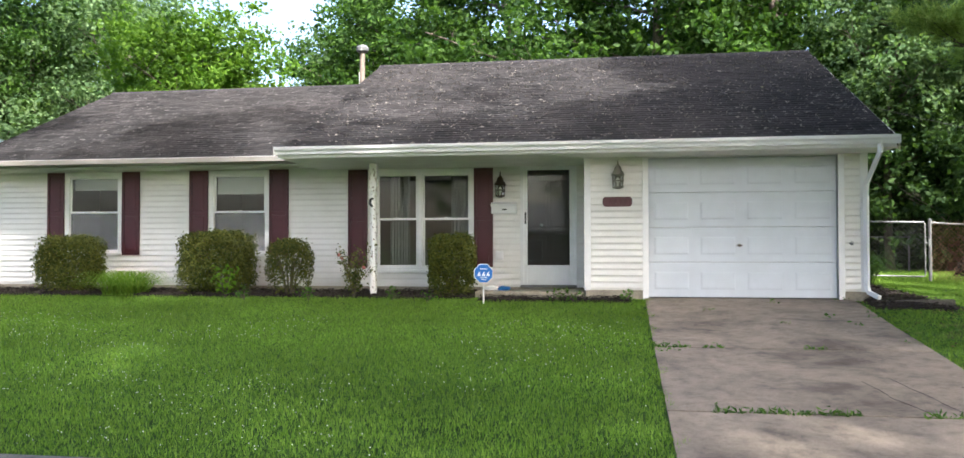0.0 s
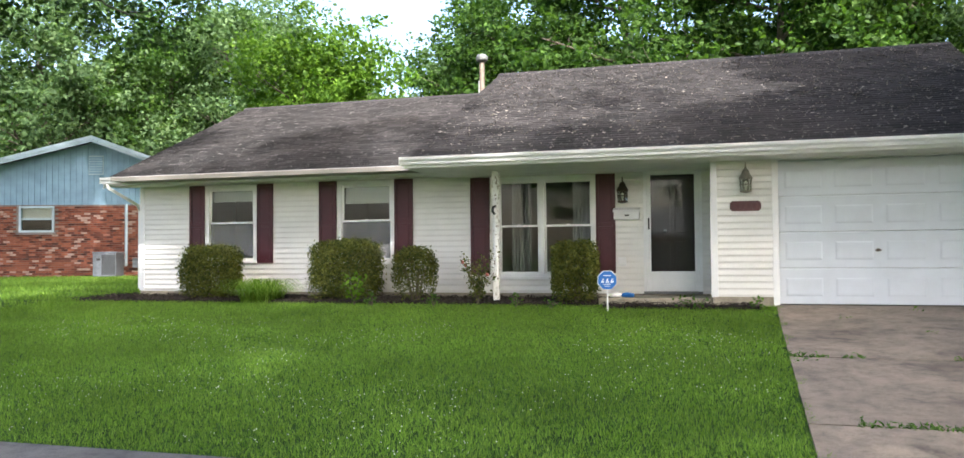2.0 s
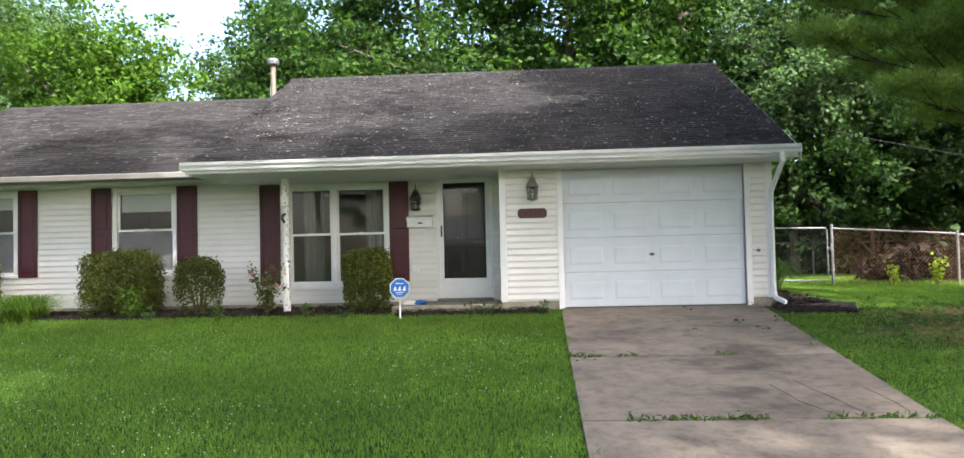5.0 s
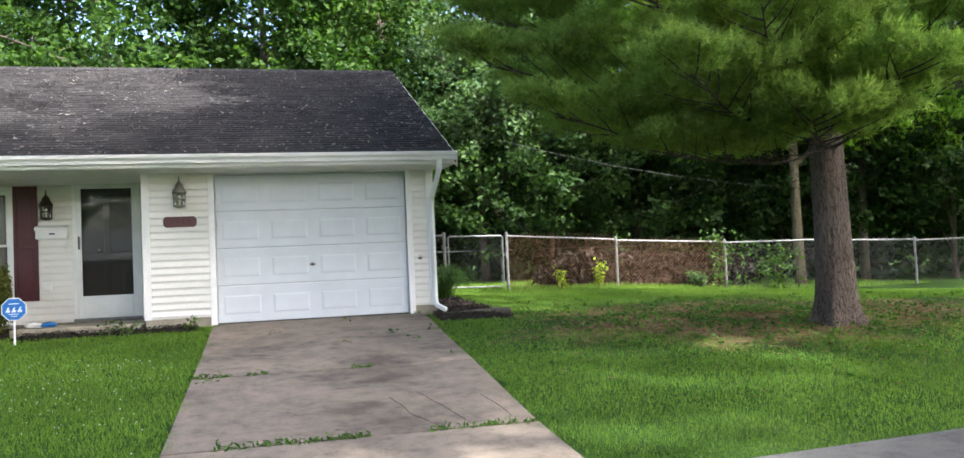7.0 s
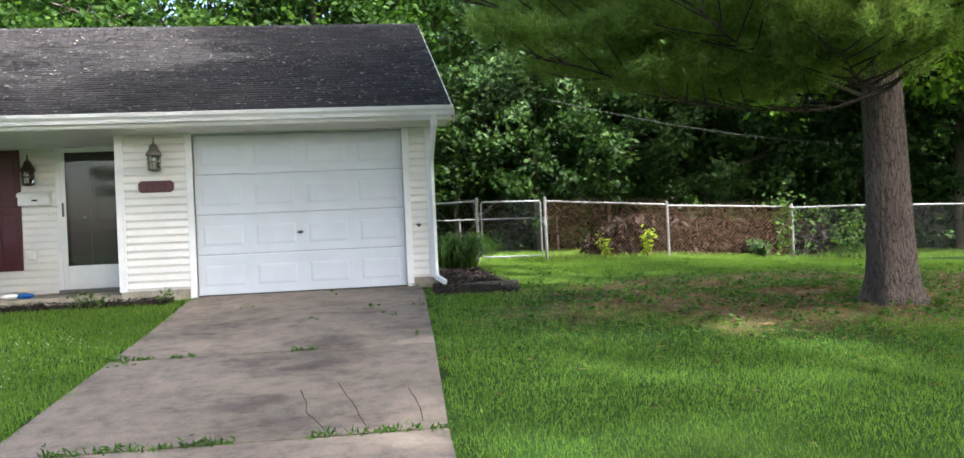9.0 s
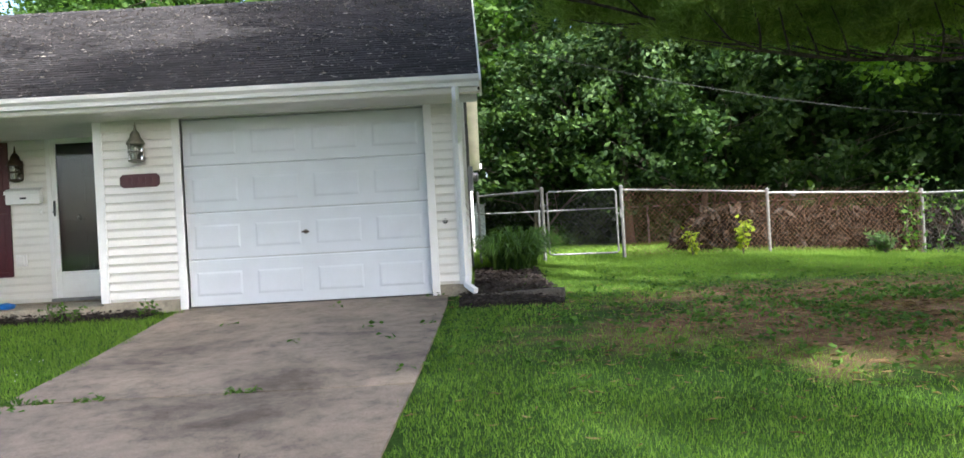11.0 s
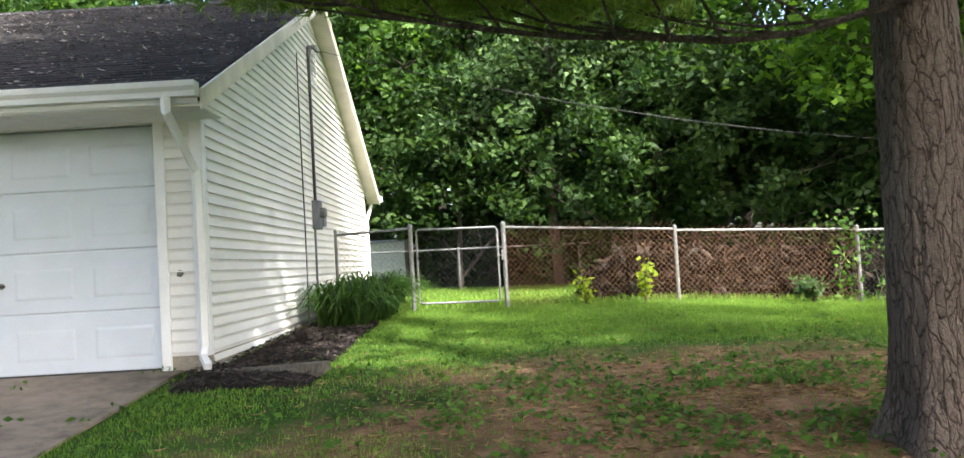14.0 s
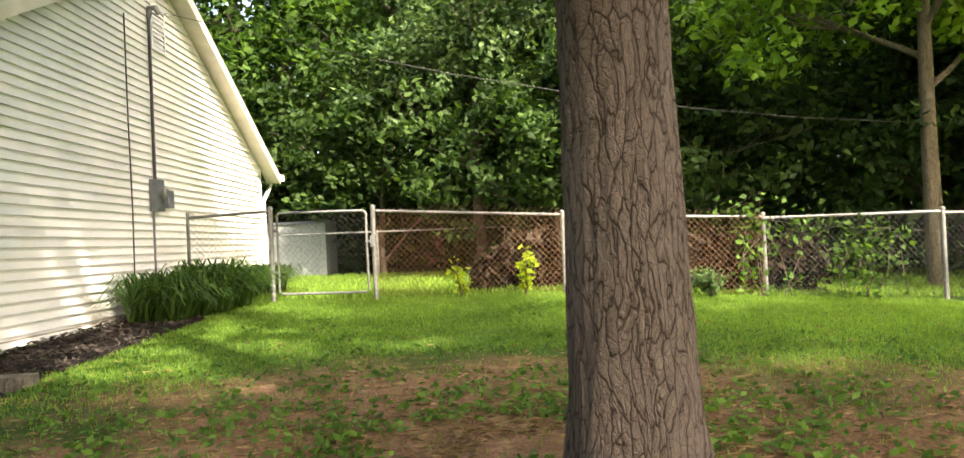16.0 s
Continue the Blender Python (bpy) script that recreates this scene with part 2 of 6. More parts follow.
GREY_CABLE = mat_paint("grey_cable", (0.04, 0.04, 0.04, 1), 0.8)
TIMBER = mat_bark("weathered_timber", (0.05, 0.045, 0.04, 1), (0.17, 0.15, 0.13, 1), 2)


def mat_plated_bark(name, dark, light):
    """Long upright plates of bark between dark furrows, with cross cracks."""
    m = Mat(name, 0.95, spec=0.12)
    warp = m.node("ShaderNodeTexNoise", Scale=5.0, Detail=4.0)
    m.link(m.coords((1, 1, 0.6)), warp.inputs["Vector"])
    add = m.node("ShaderNodeVectorMath")
    add.operation = "MULTIPLY_ADD"
    m.link(warp.outputs["Color"], add.inputs[0])
    add.inputs[1].default_value = (0.15, 0.15, 0.5)
    m.link(m.coords(), add.inputs[2])
    edges = []
    for stretch, size in (((1, 1, 0.17), 24.0), ((1, 1, 0.6), 38.0)):
        mp = m.node("ShaderNodeMapping", Scale=stretch)
        m.link(add.outputs["Vector"], mp.inputs["Vector"])
        vo = m.node("ShaderNodeTexVoronoi", Scale=size)
        vo.feature = "DISTANCE_TO_EDGE"
        m.link(mp.outputs["Vector"], vo.inputs["Vector"])
        edges.append(vo.outputs["Distance"])
    plate = m.ramp(edges[0], [(0.0, g(0.05)), (0.025, g(0.4)), (0.09, g(0.85)), (0.3, g(1.0))])
    scale = m.ramp(edges[1], [(0.0, g(0.45)), (0.10, g(1.0))])
    flake = m.ramp(m.noise(m.coords((1, 1, 0.3)), 60, 6, 0.75), [(0.3, g(0.55)), (0.65, g(1.0))])
    height = m.mix(1.0, m.mix(0.7, plate, scale, "MULTIPLY"), flake, "MULTIPLY")
    c = m.ramp(height, [(0.04, dark), (0.34, tuple(0.55 * a + 0.45 * b for a, b in zip(dark, light))), (0.85, light)])
    tone = m.ramp(m.noise(m.coords((1, 1, 0.5)), 3, 5), [(0.3, (0.86, 0.82, 0.80, 1)), (0.7, (1.12, 1.10, 1.10, 1))])
    m.color(m.mix(1.0, c, tone, "MULTIPLY"))
    return m.bump(height, 1.0, 0.035).m


PINE_BARK = mat_plated_bark("pine_bark", (0.045, 0.034, 0.029, 1), (0.225, 0.185, 0.165, 1))
BOUGH_BARK = mat_bark("bough_bark", (0.02, 0.016, 0.013, 1), (0.075, 0.06, 0.05, 1))
BARK = mat_bark("tree_bark", (0.03, 0.025, 0.02, 1), (0.13, 0.11, 0.085, 1))
LIGHT_BARK = mat_bark("pale_bark", (0.05, 0.042, 0.03, 1), (0.18, 0.15, 0.10, 1))
LEAF = mat_leaf("broad_leaf", (0.017, 0.048, 0.010, 1), (0.076, 0.145, 0.026, 1), 0.5)
LEAF_SHADE = mat_leaf("shade_leaf", (0.016, 0.038, 0.009, 1), (0.052, 0.098, 0.018, 1), 0.4)
PALE_STEEL = mat_metal("pale_shed_steel", (0.40, 0.43, 0.46), 0.5, 0.2)
# shade below the canopy is put into this leaf colour
LEAF_DARKENED = mat_leaf("shade_darkened_leaf", (0.013, 0.034, 0.009, 1), (0.050, 0.092, 0.020, 1), 0.35)
LEAF_YOUNG = mat_leaf("young_leaf", (0.048, 0.108, 0.012, 1), (0.125, 0.225, 0.024, 1), 0.45)
LEAF_LIME = mat_leaf("lime_leaf", (0.075, 0.16, 0.016, 1), (0.19, 0.33, 0.035, 1), 0.5)
LEAF_GREY = mat_leaf("silver_leaf", (0.045, 0.09, 0.035, 1), (0.13, 0.20, 0.085, 1), 0.45)
NEEDLE = mat_leaf("pine_needle", (0.15, 0.225, 0.06, 1), (0.31, 0.41, 0.145, 1), 0.68, 0.6)
BOX_LEAF = mat_leaf("hedge_leaf", (0.020, 0.044, 0.008, 1), (0.175, 0.175, 0.040, 1), 0.3)
GRASS = mat_leaf("grass_blade", (0.088, 0.178, 0.020, 1), (0.215, 0.330, 0.055, 1), 0.45)
LILY_LEAF = mat_leaf("lily_leaf", (0.022, 0.055, 0.012, 1), (0.085, 0.160, 0.032, 1), 0.4)
STRAP_LEAF = mat_leaf("strap_leaf", (0.035, 0.085, 0.015, 1), (0.115, 0.21, 0.040, 1), 0.45)
YELLOW_LEAF = mat_leaf("yellow_leaf", (0.16, 0.24, 0.02, 1), (0.38, 0.46, 0.05, 1), 0.5)
BLOOM = mat_paint("rose_petal", (0.45, 0.13, 0.11, 1), 0.6)
CLOVER = mat_paint("clover_flower", (0.75, 0.76, 0.68, 1), 0.8)
LITTER = mat_leaf("dry_leaf", (0.10, 0.06, 0.03, 1), (0.34, 0.22, 0.11, 1), 0.15)
DEBRIS = mat_paint("pale_debris", (0.32, 0.28, 0.24, 1), 0.9)
CHIPS = mat_leaf("bark_chip", (0.014, 0.010, 0.009, 1), (0.085, 0.068, 0.058, 1), 0.05, 0.9)
FLUE = mat_metal("weathered_flue", (0.26, 0.21, 0.17), 0.6, 0.5)


def mat_peeling():
    """White paint worn through to grey wood in chips."""
    m = Mat("peeling_white_paint", 0.6, spec=0.3)
    chip = m.ramp(m.noise(m.coords((1, 1, 0.5)), 34, 5, 0.65), [(0.56, g(0)), (0.60, g(1))])
    c = m.mix(chip, (0.76, 0.76, 0.74, 1), (0.26, 0.22, 0.18, 1))
    m.color(c)
    return m.bump(chip, 0.4, 0.004).m


PEELING = mat_peeling()

# ---- mesh helpers ----
class Geo:
    """Collects vertices and faces for one mesh."""

    def __init__(self):
        self.v, self.f = [], []

    def add(self, verts, faces):
        n = len(self.v)
        self.v += [tuple(p) for p in verts]
        self.f += [tuple(n + i for i in q) for q in faces]
        return self

    def box(self, x0, x1, y0, y1, z0, z1):
        return self.add([(x0, y0, z0), (x1, y0, z0), (x1, y1, z0), (x0, y1, z0), (x0, y0, z1), (x1, y0, z1), (x1, y1, z1), (x0, y1, z1)],
                        [(0, 3, 2, 1), (4, 5, 6, 7), (0, 1, 5, 4), (1, 2, 6, 5), (2, 3, 7, 6), (3, 0, 4, 7)])

    def prism(self, poly, axis, a, b):
        """A polygon in the two other axes, drawn out along axis from a to b."""
        def at(p, s):
            return {"x": (s, p[0], p[1]), "y": (p[0], s, p[1]), "z": (p[0], p[1], s)}[axis]
        n = len(poly)
        return self.add([at(p, a) for p in poly] + [at(p, b) for p in poly],
                        [tuple(range(n - 1, -1, -1)), tuple(range(n, 2 * n))] + [(i, (i + 1) % n, n + (i + 1) % n, n + i) for i in range(n)])

    def tube(self, pts, radii, sides=8, caps=True):
        pts = [Vector(p) for p in pts]
        if isinstance(radii, (int, float)):
            radii = [radii] * len(pts)
        rings, prev = [], None
        for i, p in enumerate(pts):
            d = (pts[min(i + 1, len(pts) - 1)] - pts[max(i - 1, 0)]).normalized()
            side = d.cross(Vector((0, 0, 1)) if abs(d.z) < 0.95 else Vector((1, 0, 0))).normalized() if prev is None else (prev - d * prev.dot(d)).normalized()
            prev, up = side, d.cross(side)
            rings.append([p + radii[i] * (math.cos(2 * math.pi * k / sides) * side + math.sin(2 * math.pi * k / sides) * up) for k in range(sides)])
        faces = [(r * sides + k, r * sides + (k + 1) % sides, (r + 1) * sides + (k + 1) % sides, (r + 1) * sides + k) for r in range(len(pts) - 1) for k in range(sides)]
        if caps:
            faces += [tuple(range(sides - 1, -1, -1)), tuple((len(pts) - 1) * sides + k for k in range(sides))]
        return self.add([q for r in rings for q in r], faces)

    def turned(self, x, y, profile, sides=16):
        """A lathe shape round the upright line through (x, y): profile of (radius, z)."""
        return self.tube([(x, y, z) for _, z in profile], [r for r, _ in profile], sides)

    def mesh(self, name, material, smooth=False):
        me = bpy.data.meshes.new(name)
        me.from_pydata(self.v, [], self.f)
        me.materials.append(material)
        if smooth:
            me.shade_smooth()
        me.update()
        return me


def part(name, geo, material, parent=None, label="", bevel=0.0, smooth=False, matrix=None):
    data = geo.mesh(name, material, smooth) if isinstance(geo, Geo) else geo
    ob = new(name, data)
    if matrix is not None:
        ob.matrix_world = matrix
    if parent is not None:
        ob.parent = parent
    if bevel:
        b = ob.modifiers.new("bevel", "BEVEL")
        b.width, b.segments, b.limit_method, b.angle_limit = bevel, 2, "ANGLE", radians(40)
    if label:
        ob["label"] = label
    return ob


def thing(name, label, category, group="", kind="", at=None):
    ob = new(name)
    ob.empty_display_size = 0.2
    if at is not None:
        ob.matrix_world = at
    return tagged(ob, label, category, group, kind)


def cloud(name, verts, faces, material, parent=None, matrix=None):
    """A mesh of very many small faces, all with as many corners, from arrays."""
    me = bpy.data.meshes.new(name)
    k = faces.shape[1]
    me.vertices.add(len(verts))
    me.vertices.foreach_set("co", np.ascontiguousarray(verts, dtype=np.float32).ravel())
    me.loops.add(faces.size)
    me.loops.foreach_set("vertex_index", np.ascontiguousarray(faces, dtype=np.int32).ravel())
    me.polygons.add(len(faces))
    me.polygons.foreach_set("loop_start", np.arange(0, faces.size, k, dtype=np.int32))
    me.materials.append(material)
    me.update(calc_edges=True)
    return part(name, me, material, parent, matrix=matrix)


rng = np.random.default_rng(7)


def leaves(centres, size, flat=0.0, droop=0.0, wide=0.55, spread=0.35):
    """Arrays of folded leaves, two triangles each, at random turns round the given places."""
    n = len(centres)
    d = rng.normal(size=(n, 3))
    d[:, 2] = d[:, 2] * (1 - flat) - droop
    d /= np.linalg.norm(d, axis=1, keepdims=True)
    s = np.cross(d, rng.normal(size=(n, 3)))
    if flat:
        s[:, 2] *= 1 - flat
    s /= np.linalg.norm(s, axis=1, keepdims=True) + 1e-9
    up = np.cross(d, s)
    ln = size * rng.uniform(1 - spread, 1 + spread, (n, 1))
    base, tip = centres - d * ln / 2, centres + d * ln / 2
    mid = centres - d * ln * 0.08
    a, b = mid + s * ln * wide / 2 + up * ln * 0.1, mid - s * ln * wide / 2 + up * ln * 0.1
    v = np.stack([base, a, tip, b], 1).reshape(-1, 3)
    i = np.arange(n)[:, None] * 4
    return v, np.concatenate([i + [0, 1, 2], i + [0, 2, 3]])


# ---- lie of the land ----
def road_edge(x):
    return 5.42 + 0.075 * np.maximum(np.asarray(x, float), 0.0)


def gz(x, y):
    """Height of the ground."""
    x, y = np.asarray(x, float), np.asarray(y, float)
    front = np.interp(y, [-60, 3, 5.5, 7.4, 11.5, 13.6, 19.5, 60], [-0.05, 0.0, 0.07, 0.20, 0.52, 0.72, 0.86, 1.0])
    right = np.interp(y, [-60, 3, 5.5, 7.4, 11.5, 14.6, 19.5, 60], [-0.05, 0.0, 0.07, 0.22, 0.50, 0.62, 0.80, 0.9])
    w = np.clip((x - 4.0) / 4.0, 0, 1)
    z = front * (1 - w) + right * w
    far = np.clip((x - 9.0) / 5.5, 0, 1) * np.clip((y - 13) / 6, 0, 1)
    return z - 0.36 * far


def sheet(name, xs, ys, lift, material, parent=None, skirt=0.0, label="", clip=None):
    """A slab that follows the ground over a grid."""
    geo = Geo()
    nx, ny = len(xs), len(ys)
    for y in ys:
        for x in xs:
            yy = clip(x, y) if clip else y
            geo.v.append((x, yy, float(gz(x, yy)) + lift))
    geo.f = [(j * nx + i, j * nx + i + 1, (j + 1) * nx + i + 1, (j + 1) * nx + i) for j in range(ny - 1) for i in range(nx - 1)]
    if skirt:
        rim = [j for j in range(nx)] + [r * nx + nx - 1 for r in range(1, ny)] + [(ny - 1) * nx + j for j in range(nx - 2, -1, -1)] + [r * nx for r in range(ny - 2, 0, -1)]
        n0 = len(geo.v)
        geo.v += [(geo.v[k][0], geo.v[k][1], geo.v[k][2] - skirt) for k in rim]
        geo.f += [(rim[(k + 1) % len(rim)], rim[k], n0 + k, n0 + (k + 1) % len(rim)) for k in range(len(rim))]
    return part(name, geo, material, parent, label, smooth=False)


def grade(a, b, step):
    return list(np.linspace(a, b, max(2, int(round((b - a) / step)) + 1)))


# ground, one sheet out to the horizon
gx = [-900, -300, -120, -60, -40] + grade(-30, 30, 0.75) + [40, 60, 120, 300, 900]
gy = [-900, -300, -120, -60, -30] + grade(-12, 40, 0.75) + [50, 80, 150, 400, 900]
ground = tagged(sheet("ground", gx, gy, 0.0, GROUND), "gently rising lawn soil with thin turf and bare earth", "ground", kind="structure")
ground.data.shade_smooth()

# street at the foot of the lawn
road_geo = Geo()
rx = grade(-60, 60, 2.0)
for x in rx:
    for y in (float(road_edge(x)), float(road_edge(x)) - 6.4):
        road_geo.v.append((x, y, float(gz(x, y)) + 0.015))
road_geo.f = [(2 * i + 1, 2 * i + 3, 2 * i + 2, 2 * i) for i in range(len(rx) - 1)]
road = tagged(part("road", road_geo, ASPHALT), "grey weathered street paving along the lawn", "road", kind="structure")

# driveway of cast slabs
DRIVE_X0, DRIVE_X1 = 0.36, 3.42


def drive_right(y):
    """The drive narrows a little towards the street."""
    return np.interp(y, [5.6, 7.0, 10.0, 13.0, 14.0], [3.13, 3.15, 3.30, 3.42, 3.42])



driveway = thing("driveway", "worn stained concrete driveway with weeds in its joints", "driveway", kind="structure")
for ya, yb in ((5.62, 7.10), (7.13, 9.83), (9.86, 13.80)):
    slab = sheet("slab", grade(DRIVE_X0, DRIVE_X1, 0.4), grade(ya, yb, 0.4), 0.025, CONCRETE, driveway, skirt=0.12)
    for vert in slab.data.vertices:
        vert.co.x = DRIVE_X0 + (vert.co.x - DRIVE_X0) / (DRIVE_X1 - DRIVE_X0) * (float(drive_right(vert.co.y)) - DRIVE_X0)

for k, pts in enumerate((((2.15, 8.35), (2.22, 8.0), (2.24, 7.7), (2.36, 7.35), (2.40, 7.14)), ((2.42, 8.5), (2.50, 8.1), (2.58, 7.7), (2.66, 7.14)), ((2.95, 8.2), (3.0, 7.8), (3.02, 7.14)))):
    crack_geo = Geo()
    fine_pts = [Vector((a[0] + (b[0] - a[0]) * i / 4 + random.uniform(-0.008, 0.008), a[1] + (b[1] - a[1]) * i / 4, 0)) for a, b in zip(pts, pts[1:]) for i in range(4)]
    crack_geo.tube([(q.x, q.y, float(gz(q.x, q.y)) + 0.0245) for q in fine_pts], 0.0035, 4)
    part("crack", crack_geo, MULCH, driveway)

# ---- house ----
HY, GY = 14.95, 13.73            # recessed wall and garage wall
X_L, X_R, X_G = -12.03, 3.65, -0.56
BASE, TOP, TH = 0.87, 2.97, 0.14
BACK = 24.25
COURSE = 0.1016
house = thing("house", "single-storey ranch house with white vinyl siding and a dark shingle roof", "house")
WIN_BIG = (-4.40, -2.56, 1.12, 2.93)
WIN_A = (-10.46, -9.30, 1.43, 2.96)
WIN_B = (-7.53, -6.37, 1.41, 2.96)
DOOR = (-1.74, -0.76, 0.88, 2.985)
GARAGE = (0.42, 3.24, 0.74, 2.94)


def wall_run(x0, x1, z0, z1, holes, y0, y1):
    """Boxes that leave the holes (x0, x1, z0, z1) open."""
    geo = Geo()
    cuts = sorted({x0, x1, *[h[0] for h in holes], *[h[1] for h in holes]})
    for a, b in zip(cuts, cuts[1:]):
        hole = [h for h in holes if h[0] <= a and b <= h[1]]
        if not hole:
            geo.box(a, b, y0, y1, z0, z1)
        else:
            if hole[0][2] > z0:
                geo.box(a, b, y0, y1, z0, hole[0][2])
            if hole[0][3] < z1:
                geo.box(a, b, y0, y1, hole[0][3], z1)
    return geo


board_meshes = {}


def board(parent, length, matrix, courses=1):
    """One lapped siding board: its foot stands proud. It lies along local x, facing local -y."""
    key = round(length, 3)
    if key not in board_meshes:
        h = COURSE
        geo = Geo()
        geo.prism([(0.0, 0.0), (-0.003, 0.0), (-0.002, 0.026), (-0.025, 0.026), (-0.0265, 0.030), (-0.007, h), (0.0, h)], "x", 0.0, key)
        board_meshes[key] = geo.mesh("siding_board", SIDING)
    return part("siding_board", board_meshes[key], SIDING, parent, matrix=matrix)


def clad(parent, x0, x1, y, z0, z1, holes):
    """Boards along a wall that faces -y, cut at the holes."""
    z = z0
    while z < z1 - 0.01:
        spans = [(x0, x1)]
        for h in holes:
            if h[2] < z + COURSE * 0.6 and h[3] > z + COURSE * 0.4:
                spans = [s for a, b in spans for s in ((a, min(b, h[0])), (max(a, h[1]), b)) if s[1] - s[0] > 0.02]
        for a, b in spans:
            board(parent, b - a, Matrix.Translation((a, y, z)))
        z += COURSE


walls = {}
holes_front = [WIN_A, WIN_B, WIN_BIG, DOOR]
walls["front"] = part("wall", wall_run(X_L, X_G, 0.55, TOP + 0.2, holes_front, HY, HY + TH), SIDING, house)
walls["garage"] = part("wall", wall_run(X_G, X_R, 0.55, TOP + 0.2, [GARAGE], GY, GY + TH), SIDING, house)
walls["return"] = part("wall", Geo().box(X_G, X_G + TH, GY + TH, HY + TH, 0.55, TOP + 0.2), SIDING, house)
walls["left"] = part("wall", Geo().prism([(HY + TH, 0.5), (BACK, 0.5), (BACK, 3.1), (19.6, 5.2), (HY + TH, 3.1)], "x", X_L, X_L + TH), SIDING, house)
EAVE_Y, EAVE_Z, RIDGE_Y, RIDGE_Z, EAVE_B = 13.0, 3.10, 18.95, 5.69, 24.83
SLOPE = (RIDGE_Z - EAVE_Z) / (RIDGE_Y - EAVE_Y)


def under(y, drop=0.16):
    return (EAVE_Z + SLOPE * (y - EAVE_Y) if y < RIDGE_Y else RIDGE_Z - SLOPE * (y - RIDGE_Y)) - drop


walls["side"] = part("wall", Geo().prism([(GY + TH, 0.5), (BACK, 0.5), (BACK, under(BACK)), (RIDGE_Y, under(RIDGE_Y)), (GY + TH, under(GY + TH))], "x", X_R - TH, X_R), SIDING, house)
walls["back"] = part("wall", Geo().box(X_L + TH, X_R - TH, BACK - TH, BACK, 0.5, 3.1), SIDING, house)
part("foundation", Geo().box(X_G - 0.0, 0.33, GY - 0.012, GY + 0.1, 0.4, BASE - 0.004), FOUNDATION, house, "tan concrete foundation")
part("foundation", Geo().box(3.32, X_R + 0.012, GY - 0.012, GY + 0.1, 0.4, BASE - 0.004).box(X_R - 0.08, X_R + 0.012, GY + 0.1, BACK, 0.4, BASE - 0.004), FOUNDATION, house, "tan concrete foundation")
part("foundation", Geo().box(X_L - 0.01, X_G - 0.01, HY - 0.012, HY + 0.05, 0.4, BASE - 0.02), FOUNDATION, house, "tan concrete foundation")
part("floor", Geo().box(X_L + TH, X_R - TH, HY + TH, BACK - TH, 0.6, 0.85), ROOM, house)
part("inner_wall", Geo().box(X_L + TH, X_R - TH, 18.2, 18.3, 0.85, 3.0).box(-8.5, -8.4, HY + TH, 18.2, 0.85, 3.0).box(-5.6, -5.5, HY + TH, 18.2, 0.85, 3.0).box(X_G, X_G + 0.1, HY + TH, 18.2, 0.85, 3.0), ROOM, house)
part("inner_ceiling", Geo().box(X_L + TH, X_R - TH, GY + TH, BACK - TH, 3.02, 3.1), ROOM, house)

clad(walls["front"], X_L + 0.09, X_G, HY, BASE, TOP, [(a - 0.0, b + 0.0, c - 0.0, d + 0.0) for a, b, c, d in holes_front])
clad(walls["garage"], X_G + 0.08, X_R - 0.09, GY, BASE, TOP, [(GARAGE[0] - 0.09, GARAGE[1] + 0.09, 0.0, 9.0)])
z = BASE - 2 * COURSE
while z < under(RIDGE_Y) - 0.05:
    zt = z + COURSE
    ya, yb = GY + 0.09, BACK - 0.08
    if zt > under(ya):
        ya = EAVE_Y + (zt + 0.16 - EAVE_Z) / SLOPE
    if zt > under(yb):
        yb = RIDGE_Y + (RIDGE_Z - zt - 0.16) / SLOPE
    if yb - ya > 0.1:
        board(walls["side"], yb - ya, Matrix.Translation((X_R, ya, z)) @ pose(0, 0, 0, 0, 0, 90))
    z += COURSE
z = BASE
while z < TOP:
    board(walls["return"], HY - GY - 0.02, Matrix.Translation((X_G, HY - 0.02, z)) @ pose(0, 0, 0, 0, 0, -90))
    z += COURSE

# corner posts and door trim
def trim(name, x0, x1, y0, y1, z0, z1, parent=None, mat=None):
    return part(name, Geo().box(x0, x1, y0, y1, z0, z1), mat or WHITE, parent or house, bevel=0.004)


trim("corner_post", X_L - 0.02, X_L + 0.09, HY - 0.022, HY, BASE - 0.01, TOP)
trim("corner_post", X_G - 0.022, X_G + 0.08, GY - 0.022, GY + 0.03, BASE - 0.01, TOP)
part("corner_post", Geo().box(X_R - 0.09, X_R + 0.022, GY - 0.022, GY, BASE - 0.01, TOP).box(X_R + 0.001, X_R + 0.022, GY, GY + 0.09, BASE - 0.01, under(GY + 0.1)), WHITE, house, bevel=0.004)
trim("corner_post", X_R, X_R + 0.022, BACK - 0.08, BACK + 0.02, BASE - 0.01, under(BACK))
garage_frame = part("garage_frame", Geo().box(GARAGE[0] - 0.09, GARAGE[0], GY - 0.028, GY + 0.1, 0.74, GARAGE[3] + 0.02).box(GARAGE[1], GARAGE[1] + 0.09, GY - 0.028, GY + 0.1, 0.74, GARAGE[3] + 0.02).box(GARAGE[0], GARAGE[1], GY - 0.022, GY + 0.1, GARAGE[3], GARAGE[3] + 0.04), WHITE, house, bevel=0.004)


